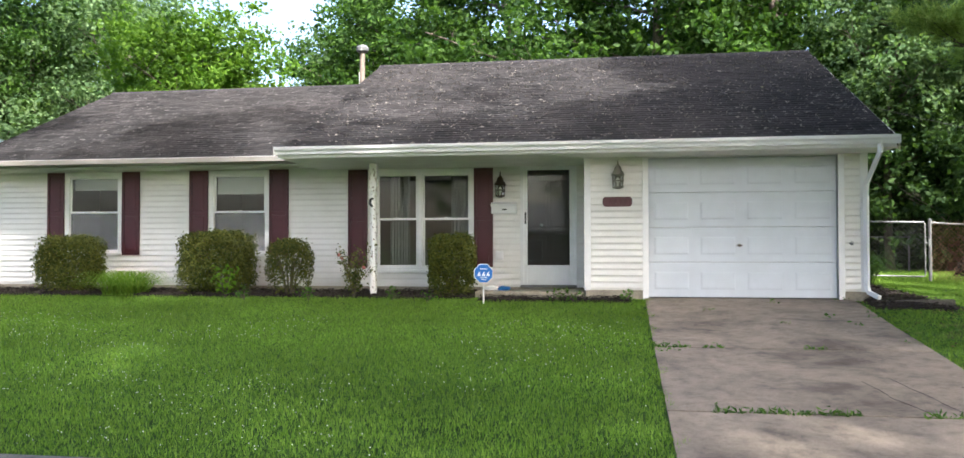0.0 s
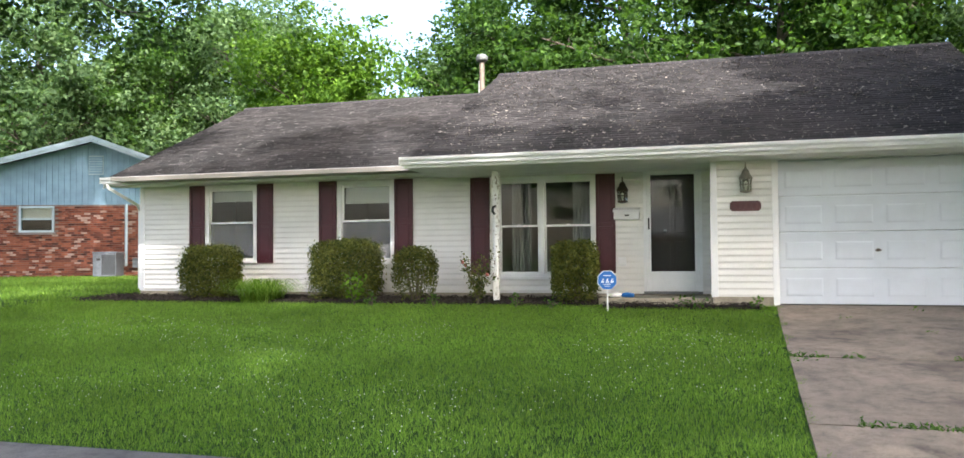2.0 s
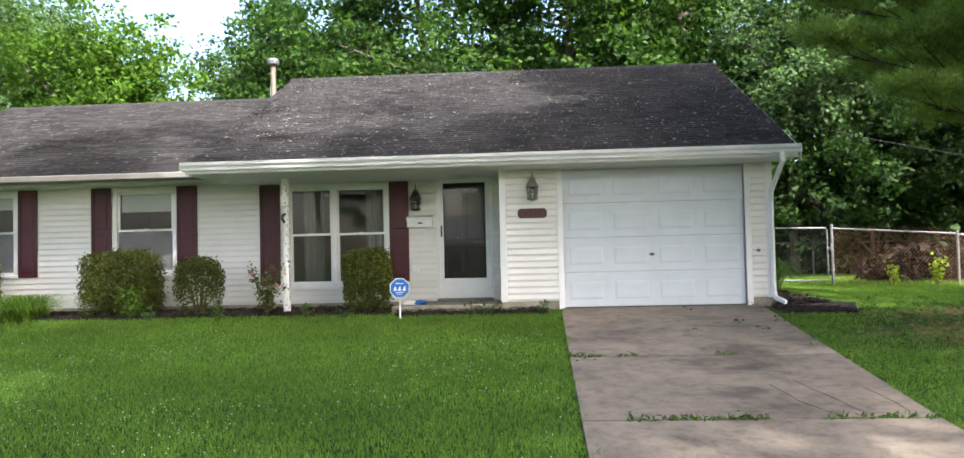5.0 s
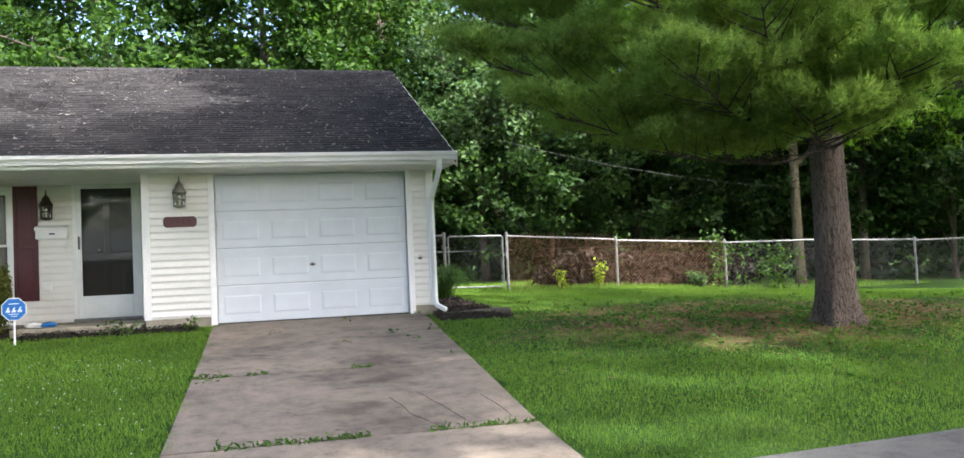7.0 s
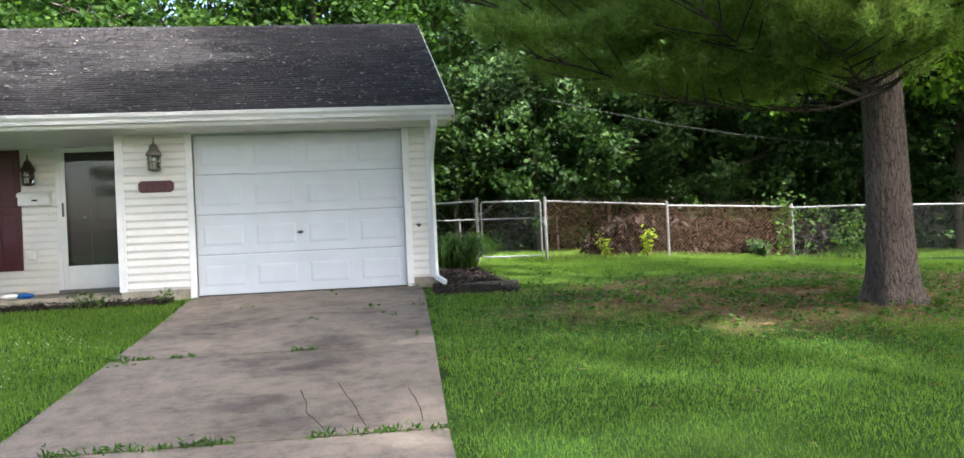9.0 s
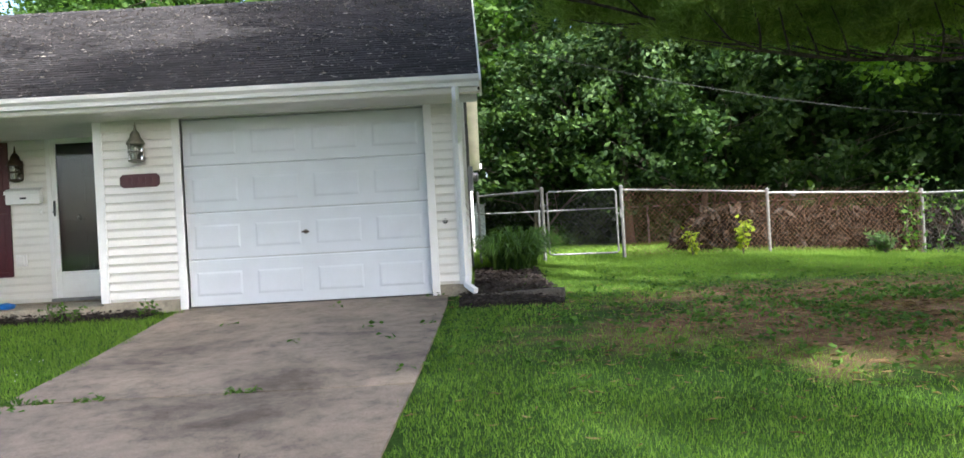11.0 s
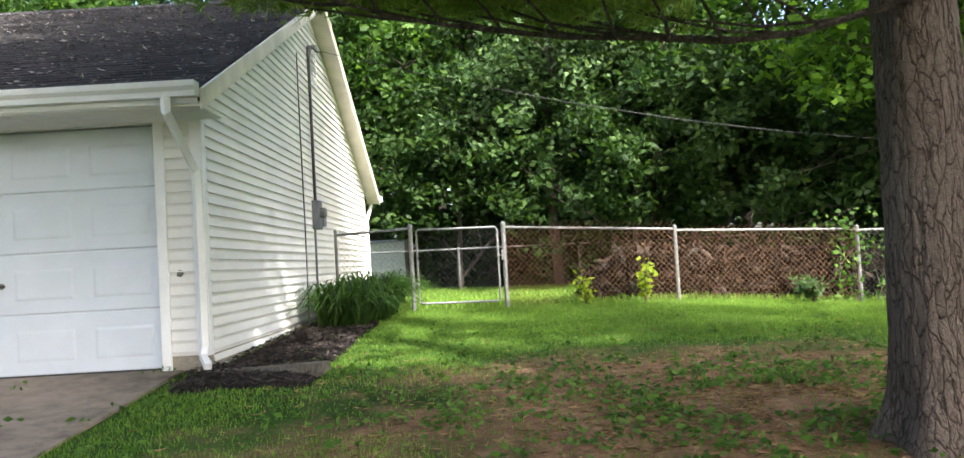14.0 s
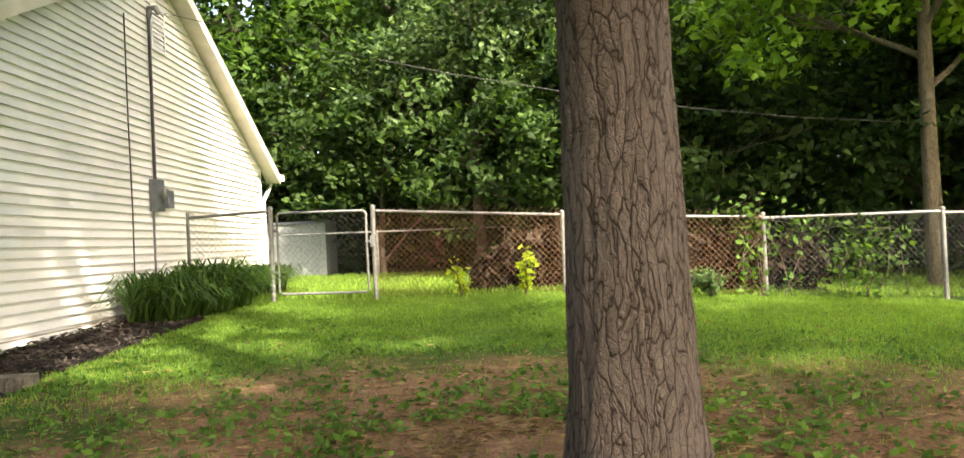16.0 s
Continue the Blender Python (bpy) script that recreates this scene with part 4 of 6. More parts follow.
plaque = thing("house_number_plaque", "maroon clipped-corner house number plaque on white siding", "plaque")
px0, px1, pz0, pz1, k = -0.29, 0.17, 2.18, 2.335, 0.035
part("plate", Geo().prism([(px0 + k, pz0), (px1 - k, pz0), (px1, pz0 + k), (px1, pz1 - k), (px1 - k, pz1), (px0 + k, pz1), (px0, pz1 - k), (px0, pz0 + k)], "y", GY - 0.032, GY - 0.016), MAROON_SIGN, plaque, bevel=0.004)
for i, xx in enumerate((-0.17, -0.09, -0.01, 0.07)):
    part("numeral_bar", Geo().box(xx - 0.012 - 0.008, xx + 0.02, GY - 0.037, GY - 0.033, 2.225, 2.295), MAROON, plaque)

letter_box = thing("letter_box", "white wall-mounted metal letter box beside the door", "letter box")
part("box", Geo().prism([(HY - 0.016, 2.13), (HY - 0.11, 2.13), (HY - 0.11, 2.29), (HY - 0.016, 2.335)], "x", -2.24, -1.80), WHITE, letter_box, bevel=0.006)
part("flap", Geo().prism([(HY - 0.016, 2.345), (HY - 0.128, 2.296), (HY - 0.128, 2.255), (HY - 0.115, 2.255), (HY - 0.115, 2.29), (HY - 0.016, 2.336)], "x", -2.25, -1.79), GUTTER_W, letter_box, bevel=0.002)
part("label_plate", Geo().box(-2.05, -1.97, HY - 0.116, HY - 0.111, 2.19, 2.215), GREY_CABLE, letter_box)

outlet = thing("outlet_cover", "white weatherproof outlet cover on siding", "outlet")
part("cover", Geo().box(-2.18, -2.04, HY - 0.05, HY - 0.016, 1.33, 1.48), WHITE, outlet, bevel=0.008)
part("lid", Geo().box(-2.155, -2.065, HY - 0.062, HY - 0.05, 1.35, 1.46), WHITE, outlet, bevel=0.006)
bell = thing("door_bell", "small cream door bell button by the door", "door bell")
part("case", Geo().box(-1.85, -1.81, HY - 0.034, HY - 0.016, 1.98, 2.06), SOFFIT, bell, bevel=0.005)
part("button", Geo().turned(0, 0, [(0.011, 0.0), (0.011, 0.006)], 10), SIGN_WHITE, bell, matrix=pose(-1.83, HY - 0.034, 2.02, 90, 0, 0))
mark = thing("hose_bib", "small grey hose tap on the garage wall", "tap")
part("escutcheon", Geo().turned(0, 0, [(0.034, 0.0), (0.03, 0.008)], 12), GALV, mark, matrix=pose(3.43, GY - 0.016, 1.60, 90, 0, 0))
part("spout", Geo().tube([(3.43, GY - 0.02, 1.60), (3.43, GY - 0.06, 1.60), (3.43, GY - 0.075, 1.575)], 0.012, 8), GALV, mark)

# ---- meter, service mast and cable on the gable wall ----
meter = thing("electric_meter", "grey electric meter box with glass dial on siding", "electric meter")
mx = X_R + 0.017
part("meter_box", Geo().box(mx, mx + 0.10, 18.55, 18.85, 2.16, 2.58), GREY_UNIT, meter, bevel=0.012)
part("dial", Geo().turned(0, 0, [(0.075, 0.0), (0.075, 0.07), (0.05, 0.09)], 16), GALV, meter, matrix=pose(mx + 0.10, 18.70, 2.40, 0, 90, 0))
part("side_box", Geo().box(mx, mx + 0.09, 19.0, 19.22, 2.22, 2.46), GREY_UNIT, meter, bevel=0.01)
part("conduit", Geo().tube([(mx + 0.03, 18.7, 2.58), (mx + 0.03, 18.7, 4.72)], 0.022, 8), GREY_CABLE, meter)
part("ground_conduit", Geo().tube([(mx + 0.02, 18.64, 2.16), (mx + 0.02, 18.62, 0.8)], 0.016, 8), GREY_UNIT, meter)
part("weather_head", Geo().tube([(mx + 0.03, 18.7, 4.72), (mx + 0.05, 18.7, 4.86), (mx + 0.13, 18.7, 4.86), (mx + 0.17, 18.7, 4.78)], [0.03, 0.045, 0.045, 0.03], 10), GALV, meter)
side_cable = tagged(part("wall_cable", Geo().tube([(mx + 0.012, 17.95, 4.6), (mx + 0.012, 17.95, 3.4), (mx + 0.012, 17.98, 2.2), (mx + 0.012, 17.95, 0.9)], 0.009, 6), GREY_CABLE), "thin grey cable clipped down the gable siding", "cable")
vent = thing("gable_vent", "white louvred vent high on the gable wall", "vent")
part("vent_frame", Geo().box(mx, mx + 0.03, 18.80, 18.84, 4.35, 4.95).box(mx, mx + 0.03, 19.26, 19.30, 4.35, 4.95).box(mx, mx + 0.03, 18.84, 19.26, 4.91, 4.95).box(mx, mx + 0.03, 18.84, 19.26, 4.35, 4.39), WHITE, vent, bevel=0.003)
for i in range(8):
    zz = 4.41 + i * 0.063
    part("slat", Geo().prism([(mx + 0.002, zz + 0.045), (mx + 0.026, zz), (mx + 0.03, zz + 0.004), (mx + 0.006, zz + 0.05)], "y", 18.84, 19.26), WHITE, vent)


def spans(p, q, sag, n=16):
    p, q = Vector(p), Vector(q)
    return [p.lerp(q, i / n) - Vector((0, 0, sag * 4 * (i / n) * (1 - i / n))) for i in range(n + 1)]


tagged(part("service_cable", Geo().tube(spans((3.85, 18.7, 4.80), (34.0, 27.0, 6.0), 2.15), 0.005, 6), GREY_CABLE), "sagging grey service cable from the gable", "cable")

# ---- yard fence ----
FY = 19.5
fence = thing("chain_link_fence", "galvanised chain-link fence with top rail, rust-toned mesh", "fence")
posts = [(3.83, 0.86, 2.14, 0.024), (5.00, 0.86, 2.16, 0.035), (6.45, 0.84, 2.12, 0.035), (9.12, 0.80, 1.92, 0.030), (11.95, 0.62, 1.76, 0.030), (14.48, 0.44, 1.72, 0.036), (17.4, 0.42, 1.62, 0.030), (20.4, 0.4, 1.60, 0.030)]
for x, zb, zt, r in posts:
    p = part("post", Geo().turned(x, FY, [(r, zb - 0.3), (r, zt)], 12), GALV, fence, smooth=False)
    part("post_cap", Geo().turned(x, FY, [(r * 1.15, zt - 0.01), (r * 1.1, zt + 0.02), (r * 0.4, zt + 0.04)], 12), GALV, p)
rails = [(0, 1, -0.05), (2, 3, -0.06), (3, 4, -0.03), (4, 5, -0.03), (5, 6, -0.05), (6, 7, -0.03)]


def rail_z(i, j):
    return posts[i][2] - 0.05, posts[j][2] - 0.03


for i, j, _ in rails:
    za, zb = rail_z(i, j)
    part("top_rail", Geo().tube([(posts[i][0], FY, za), (posts[j][0], FY, zb)], 0.021, 10), GALV, fence)
DARK_WIRE = mat_metal("dull_wire", (0.10, 0.10, 0.095), 0.6, 0.6)
RUST = mat_metal("rusty_wire", (0.19, 0.10, 0.055), 0.7, 0.35)


def wire_net(name, pa, pb, ca, cb, y, parent, mesh=0.085, r=0.0032, mat=None):
    """Two sets of slanting wires between feet pa, pb (x, z) and heads ca, cb, with barbs above the rail."""
    geo = Geo()
    x0, x1 = pa[0], pb[0]
    n = int((x1 - x0) / mesh)

    def lo(x):
        return pa[1] + (pb[1] - pa[1]) * (x - x0) / (x1 - x0)

    def hi(x):
        return ca + (cb - ca) * (x - x0) / (x1 - x0)
    lean = 0.95
    for k in range(-int(1.5 / mesh), n + int(1.5 / mesh)):
        for s in (1, -1):
            xa = x0 + k * mesh
            h = hi(min(max(xa, x0), x1)) + 0.035 - lo(min(max(xa, x0), x1))
            a, b = Vector((xa, y + s * r, lo(min(max(xa, x0), x1)))), Vector((xa + s * h * lean, y + s * r, lo(min(max(xa, x0), x1)) + h))
            d = b - a
            t0, t1 = 0.0, 1.0
            for e, lim in ((1, x1), (-1, x0)):
                if abs(d.x) > 1e-6:
                    t = (lim - a.x) / d.x
                    if (d.x > 0) == (e > 0):
                        t1 = min(t1, t)
                    else:
                        t0 = max(t0, t)
            if t1 - t0 > 0.02:
                geo.tube([a + d * t0, a + d * t1], r, 3, False)
    return part(name, geo, mat or RUST, parent)


for i, j, _ in rails:
    za, zb = rail_z(i, j)
    wire_net("wire_mesh", (posts[i][0], posts[i][1] + 0.02), (posts[j][0], posts[j][1] + 0.02), za, zb, FY - 0.028, fence, r=0.0013 if i == 0 else 0.0027 if i in (2, 3) else 0.0018, mat=RUST if i in (2, 3) else DARK_WIRE)
gate = thing("gate", "closed galvanised chain-link walk gate", "gate")
ga, gb = 5.07, 6.37
part("gate_frame", Geo().tube([(ga + 0.02, FY, 0.98), (ga + 0.02, FY, 2.06), (ga + 0.05, FY, 2.10), (gb - 0.05, FY, 2.08), (gb - 0.02, FY, 2.04), (gb - 0.02, FY, 0.96), (gb - 0.05, FY, 0.93), (ga + 0.05, FY, 0.95), (ga + 0.02, FY, 0.98)], 0.018, 8), GALV, gate)
wire_net("wire_mesh", (ga + 0.02, 0.95), (gb - 0.02, 0.93), 2.06, 2.02, FY - 0.02, gate, r=0.0013, mat=DARK_WIRE)
for zz in (1.25, 1.85):
    part("hinge", Geo().tube([(5.0, FY, zz), (ga + 0.02, FY, zz)], 0.022, 8).tube([(5.0, FY, zz - 0.03), (5.0, FY, zz + 0.03)], 0.045, 10), GALV, gate)
part("latch", Geo().box(gb - 0.04, 6.47, FY - 0.035, FY - 0.02, 1.62, 1.66).box(6.40, 6.44, FY - 0.06, FY - 0.02, 1.56, 1.72), GALV, gate, bevel=0.004)
# the far fence across the back of the yard
rear = thing("rear_fence", "grey wire fence along the back of the yard", "fence")
for i in range(6):
    x = 2.5 + i * 3.0
    part("post", Geo().turned(x, 27.5, [(0.03, 0.6), (0.03, 1.98 - 0.03 * i)], 8), GALV, rear)
part("top_rail", Geo().tube([(-6, 27.5, 2.0), (17.5, 27.5, 1.80)], 0.02, 8), GALV, rear)

shed = thing("storage_shed", "pale grey ribbed metal shed behind the house", "shed")
part("shed_wall", Geo().box(1.5, 4.02, 29.0, 30.6, 0.7, 2.22), PALE_STEEL, shed, bevel=0.01)
part("shed_roof", Geo().prism([(28.94, 2.22), (29.8, 2.30), (30.66, 2.22)], "x", 1.44, 4.07), PALE_STEEL, shed)
for i in range(9):
    x = 1.62 + i * 0.28
    part("rib", Geo().box(x, x + 0.03, 28.985, 29.0, 0.72, 2.20), PALE_STEEL, shed)

# timber edging and mulch beds
timber = thing("edging_timber", "weathered grey landscape timber lying by the mulch bed", "timber")
part("beam", Geo().box(-0.52, 0.52, -0.07, 0.07, 0.0, 0.11), TIMBER, timber, bevel=0.015, matrix=pose(4.22, 13.42, 0.655, 0, -2, -14))
part("beam", Geo().box(-0.45, 0.45, -0.07, 0.07, 0.0, 0.10), TIMBER, timber, bevel=0.015, matrix=pose(4.30, 13.62, 0.655, 0, -2, -14))


def bed(name, outline, label, lift=0.03):
    """A low heaped bed with a ragged rim inside a polygon."""
    geo = Geo()
    cx, cy = sum(p[0] for p in outline) / len(outline), sum(p[1] for p in outline) / len(outline)
    pts = []
    for (ax, ay), (bx, by) in zip(outline, outline[1:] + outline[:1]):
        n = max(1, int(math.hypot(bx - ax, by - ay) / 0.12))
        for i in range(n):
            pts.append((ax + (bx - ax) * i / n + random.uniform(-0.03, 0.03), ay + (by - ay) * i / n + random.uniform(-0.04, 0.04)))
    rings = 6
    for r in range(rings + 1):
        s = 1 - r / rings * 0.96
        h = -0.02 if r == 0 else lift + 0.03 * min(1, r / 2)
        for x, y in pts:
            xx, yy = cx + (x - cx) * s, cy + (y - cy) * s
            geo.v.append((xx, yy, float(gz(xx, yy)) + h + (random.uniform(-0.012, 0.012) if r else 0)))
    n = len(pts)
    geo.f = [(r * n + i, r * n + (i + 1) % n, (r + 1) * n + (i + 1) % n, (r + 1) * n + i) for r in range(rings) for i in range(n)]
    geo.f.append(tuple(rings * n + i for i in range(n)))
    return tagged(part(name, geo, MULCH, smooth=True), label, "mulch", kind="structure")


def strip_bed(name, x0, x1, y0, y1, label, lift=0.03):
    geo = Geo()
    xs, ys = grade(x0, x1, 0.12), grade(y0, y1, 0.12)
    nx = len(xs)
    for j, y in enumerate(ys):
        for i, x in enumerate(xs):
            rim = j in (0, len(ys) - 1) or i in (0, nx - 1)
            wob = 0.10 * noise.noise((x * 1.3, y, 3.0)) if j < 3 else 0
            geo.v.append((x, y + wob, float(gz(x, y)) + (-0.02 if rim else lift + random.uniform(-0.015, 0.02))))
    geo.f = [(j * nx + i, j * nx + i + 1, (j + 1) * nx + i + 1, (j + 1) * nx + i) for j in range(len(ys) - 1) for i in range(nx - 1)]
    return tagged(part(name, geo, MULCH, smooth=True), label, "mulch", kind="structure")


BEDS = [(-12.6, -2.3, 13.45, 14.93), (-2.3, 0.2, 13.25, 13.74), (3.66, 4.75, 13.9, 17.6), (3.5, 4.75, 12.85, 13.9)]
strip_bed("mulch_bed_front", *BEDS[0], "dark bark mulch bed along the front wall")
strip_bed("mulch_bed_porch", *BEDS[1], "dark bark mulch strip before the porch")
strip_bed("mulch_bed_side", *BEDS[2], "dark bark mulch bed beside the gable wall")
strip_bed("mulch_bed_corner", *BEDS[3], "dark bark mulch patch at the house corner")

# ---- neighbour's house, turned to its own street line ----
nb = thing("neighbour_house", "neighbouring red brick house with faded blue gable boards", "house", at=pose(-23.0, 23.6, 0.9, 0, 0, 19.0))
W0, W1, WH = -6.2, 5.3, 2.46
NPX, NPZ = 1.85, 2.3             # ridge of its gable, over the wall head


def nb_roof(x):
    return WH + NPZ - (0.25 * (NPX - x) if x < NPX else 0.36 * (x - NPX))




def nbpart(name, geo, mat, label="", bevel=0.0, parent=None):
    ob = part(name, geo, mat, parent or nb, label, bevel)
    return ob


NWIN = (-0.72, 0.46, 1.52, 2.42)
nb_wall = nbpart("brick_wall", wall_run(W0, W1, -0.3, WH, [NWIN], 0.05, 0.25), MORTAR)
# bricks in running bond; those by the near corner are pieces of their own
def brick_rows():
    bw, bh, j = 0.205, 0.062, 0.011
    r, zz = 0, 0.0
    while zz + bh < WH:
        xx = W0 + (0.108 if r % 2 else 0.0)
        while xx + bw <= W1 - 0.01:
            if not (xx + bw > NWIN[0] and xx < NWIN[1] and zz + bh > NWIN[2] and zz < NWIN[3]):
                yield xx, zz, bw, bh
            xx += bw + j
        zz += bh + j
        r += 1


def brick_box(geo, x, z, w, h, y=0.05):
    geo.box(x, x + w, y - 0.014, y + 0.02, z, z + h)


brick_mesh = Geo().box(0.0, 0.205, -0.014, 0.02, 0.0, 0.062).mesh("brick", BRICK)
rest, made = Geo(), 0
for bx_, bz_, bw_, bh_ in brick_rows():
    if 1.0 < bx_ < 3.2 and bz_ > 0.4 and made < 290:
        part("brick", brick_mesh, BRICK, nb_wall, matrix=Matrix.Translation((bx_, 0.05, bz_)))
        made += 1
    else:
        brick_box(rest, bx_, bz_, bw_, bh_)
tagged(part("bricks", rest, BRICK_REST, nb_wall), kind="stuff")
nbpart("gable_wall", Geo().prism([(W0, WH), (W1, WH), (W1, nb_roof(W1) - 0.14), (NPX, WH + NPZ - 0.14), (W0, nb_roof(W0) - 0.14)], "y", 0.06, 0.2), BLUE_PAINT)
nx = W0
while nx < W1 - 0.05:
    top = min(nb_roof(nx), nb_roof(nx + 0.2)) - 0.16
    nbpart("board", Geo().box(nx + 0.008, nx + 0.192, 0.035, 0.058, WH, top), BLUE_PAINT)
    nx += 0.2
EL, ER = W0 - 0.4, W1 + 0.5
nbpart("roof", Geo().prism([(EL, nb_roof(EL)), (NPX, WH + NPZ), (ER, nb_roof(ER)), (ER, nb_roof(ER) - 0.14), (NPX, WH + NPZ - 0.14), (EL, nb_roof(EL) - 0.14)], "y", -0.35, 9.0), SHINGLE)
for xa, xb in ((EL, NPX), (NPX, ER)):
    nbpart("rake_board", Geo().prism([(xa, nb_roof(xa) + 0.02), (xb, nb_roof(xb) + 0.02), (xb, nb_roof(xb) - 0.10), (xa, nb_roof(xa) - 0.10)], "y", -0.38, -0.35), BLUE_TRIM)
    nbpart("rake_trim", Geo().prism([(xa, nb_roof(xa) - 0.104), (xb, nb_roof(xb) - 0.104), (xb, nb_roof(xb) - 0.19), (xa, nb_roof(xa) - 0.19)], "y", -0.365, -0.34), BLUE_TRIM)
nbpart("body_wall", Geo().box(W0, W0 + 0.2, 0.25, 8.8, -0.3, WH).box(W1 - 0.2, W1, 0.25, 8.8, -0.3, WH).box(W0, W1, 8.6, 8.8, -0.3, WH), MORTAR)
nv = part("gable_louvre", Geo().box(1.62, 2.12, 0.01, 0.034, WH + 1.02, WH + 1.68), BLUE_TRIM, nb)
for i in range(7):
    part("slat", Geo().box(1.65, 2.09, -0.01, 0.012, WH + 1.06 + i * 0.085, WH + 1.12 + i * 0.085), BLUE_PAINT, nv)
nw = part("window", Geo().box(NWIN[0], NWIN[1], 0.02, 0.12, NWIN[2], NWIN[2] + 0.07).box(NWIN[0], NWIN[1], 0.02, 0.12, NWIN[3] - 0.07, NWIN[3]).box(NWIN[0], NWIN[0] + 0.07, 0.02, 0.12, NWIN[2], NWIN[3]).box(NWIN[1] - 0.07, NWIN[1], 0.02, 0.12, NWIN[2], NWIN[3]).box(NWIN[0], NWIN[1], 0.02, 0.12, 1.95, 2.01), BLUE_TRIM, nb)
pn = part("pane", Geo().box(NWIN[0] + 0.05, NWIN[1] - 0.05, 0.08, 0.09, NWIN[2] + 0.05, NWIN[3] - 0.05), GLASS, nw)
part("sill", Geo().box(NWIN[0] - 0.08, NWIN[1] + 0.08, -0.02, 0.08, NWIN[2] - 0.08, NWIN[2]), MORTAR, nw)
part("room_back", Geo().box(NWIN[0] - 0.5, NWIN[1] + 0.5, 0.8, 0.85, 1.0, WH), DARK_IN, nb)
part("blind", Geo().box(NWIN[0] + 0.05, NWIN[1] - 0.05, 0.14, 0.15, 2.0, NWIN[3] - 0.05), BLIND, nw)
part("downspout", Geo().tube([(2.92, -0.06, 2.46), (2.92, -0.06, 0.35)], 0.05, 4), BLUE_TRIM, nb)
part("conduit", Geo().tube([(3.55, 0.0, 2.4), (3.55, 0.0, 0.5), (3.3, 0.0, 0.35)], 0.022, 6), GREY_UNIT, nb)
part("junction_box", Geo().box(3.15, 3.38, -0.1, 0.03, 0.3, 0.62), GREY_UNIT, nb)
ac = thing("air_conditioner", "grey outdoor air conditioning unit beside the brick wall", "air conditioner", at=nb.matrix_world @ pose(2.55, -0.62, 0.0))
part("cabinet", Geo().box(-0.38, 0.38, -0.36, 0.36, 0.02, 0.78).box(-0.4, 0.4, -0.38, 0.38, 0.78, 0.84), GREY_UNIT, ac, bevel=0.02)
gr = part("grille", Geo().box(-0.08, 0.36, -0.375, -0.361, 0.08, 0.74), DARK_GRILLE, ac)
for i in range(10):
    part("grille_bar", Geo().box(-0.06, 0.34, -0.384, -0.376, 0.11 + i * 0.064, 0.12 + i * 0.064), GREY_UNIT, gr)
part("badge", Geo().box(-0.25, -0.12, -0.366, -0.361, 0.55, 0.62), BLACK, ac)

# ---- lawn sign ----
sign = thing("yard_sign", "blue octagonal security yard sign on a thin white stake", "sign", at=pose(-2.09, 13.05, float(gz(-2.09, 13.05)) + 0.03, 0, 0, 4))


def octagon(r, y0, y1, z):
    return Geo().prism([(r * math.cos(math.pi / 8 + k * math.pi / 4), z + r * math.sin(math.pi / 8 + k * math.pi / 4)) for k in range(8)], "y", y0, y1)


part("stake", Geo().box(-0.012, 0.012, 0.0, 0.012, -0.1, 0.45), SIGN_WHITE, sign, bevel=0.002)
part("rim", octagon(0.160, -0.004, 0.006, 0.44), SIGN_WHITE, sign)
plate = part("plate", octagon(0.148, -0.008, -0.0045, 0.44), SIGN_BLUE, sign)
for x0, x1, z0, z1 in ((-0.10, 0.10, 0.40, 0.465),):
    logo = Geo()
    for k in range(3):
        a = x0 + k * 0.07
        logo.prism([(a, z0), (a + 0.02, z0), (a + 0.05, z1), (a + 0.03, z1)], "y", -0.012, -0.0085)
        logo.prism([(a + 0.028, z0), (a + 0.05, z0), (a + 0.058, z0 + 0.03), (a + 0.036, z0 + 0.03)], "y", -0.0121, -0.0085)
    part("logo_shape", logo, SIGN_WHITE, plate)
part("text_bar", Geo().box(-0.06, 0.06, -0.012, -0.0085, 0.505, 0.517), SIGN_WHITE, plate)
part("text_bar", Geo().box(-0.06, 0.06, -0.012, -0.0085, 0.372, 0.380), SIGN_WHITE, plate)
part("text_bar", Geo().box(-0.04, 0.04, -0.012, -0.0085, 0.345, 0.351), SIGN_WHITE, plate)
bag = thing("delivery_bag", "blue and white folded plastic bag lying on the porch", "bag")
bz = 0.83


def lump(x, y, z, sx, sy, sz, seed):
    bm = bmesh.new()
    bmesh.ops.create_icosphere(bm, subdivisions=3, radius=1)
    for v in bm.verts:
        k = 1 + 0.25 * noise.noise(v.co * 1.8 + Vector((seed, 0, 0)))
        v.co = Vector((v.co.x * sx * k + x, v.co.y * sy * k + y, max(z, z + sz * (v.co.z * k + 0.75))))
    me = bpy.data.meshes.new("lump")
    bm.to_mesh(me)
    bm.free()
    return me


for nm, x, s, mt in (("white_half", -2.12, 0.13, SIGN_WHITE), ("blue_half", -1.93, 0.12, SIGN_BLUE)):
    me = lump(x, 14.15, bz, s, 0.09, 0.045, x)
    me.materials.append(mt)
    me.shade_smooth()
    part(nm, me, mt, bag)


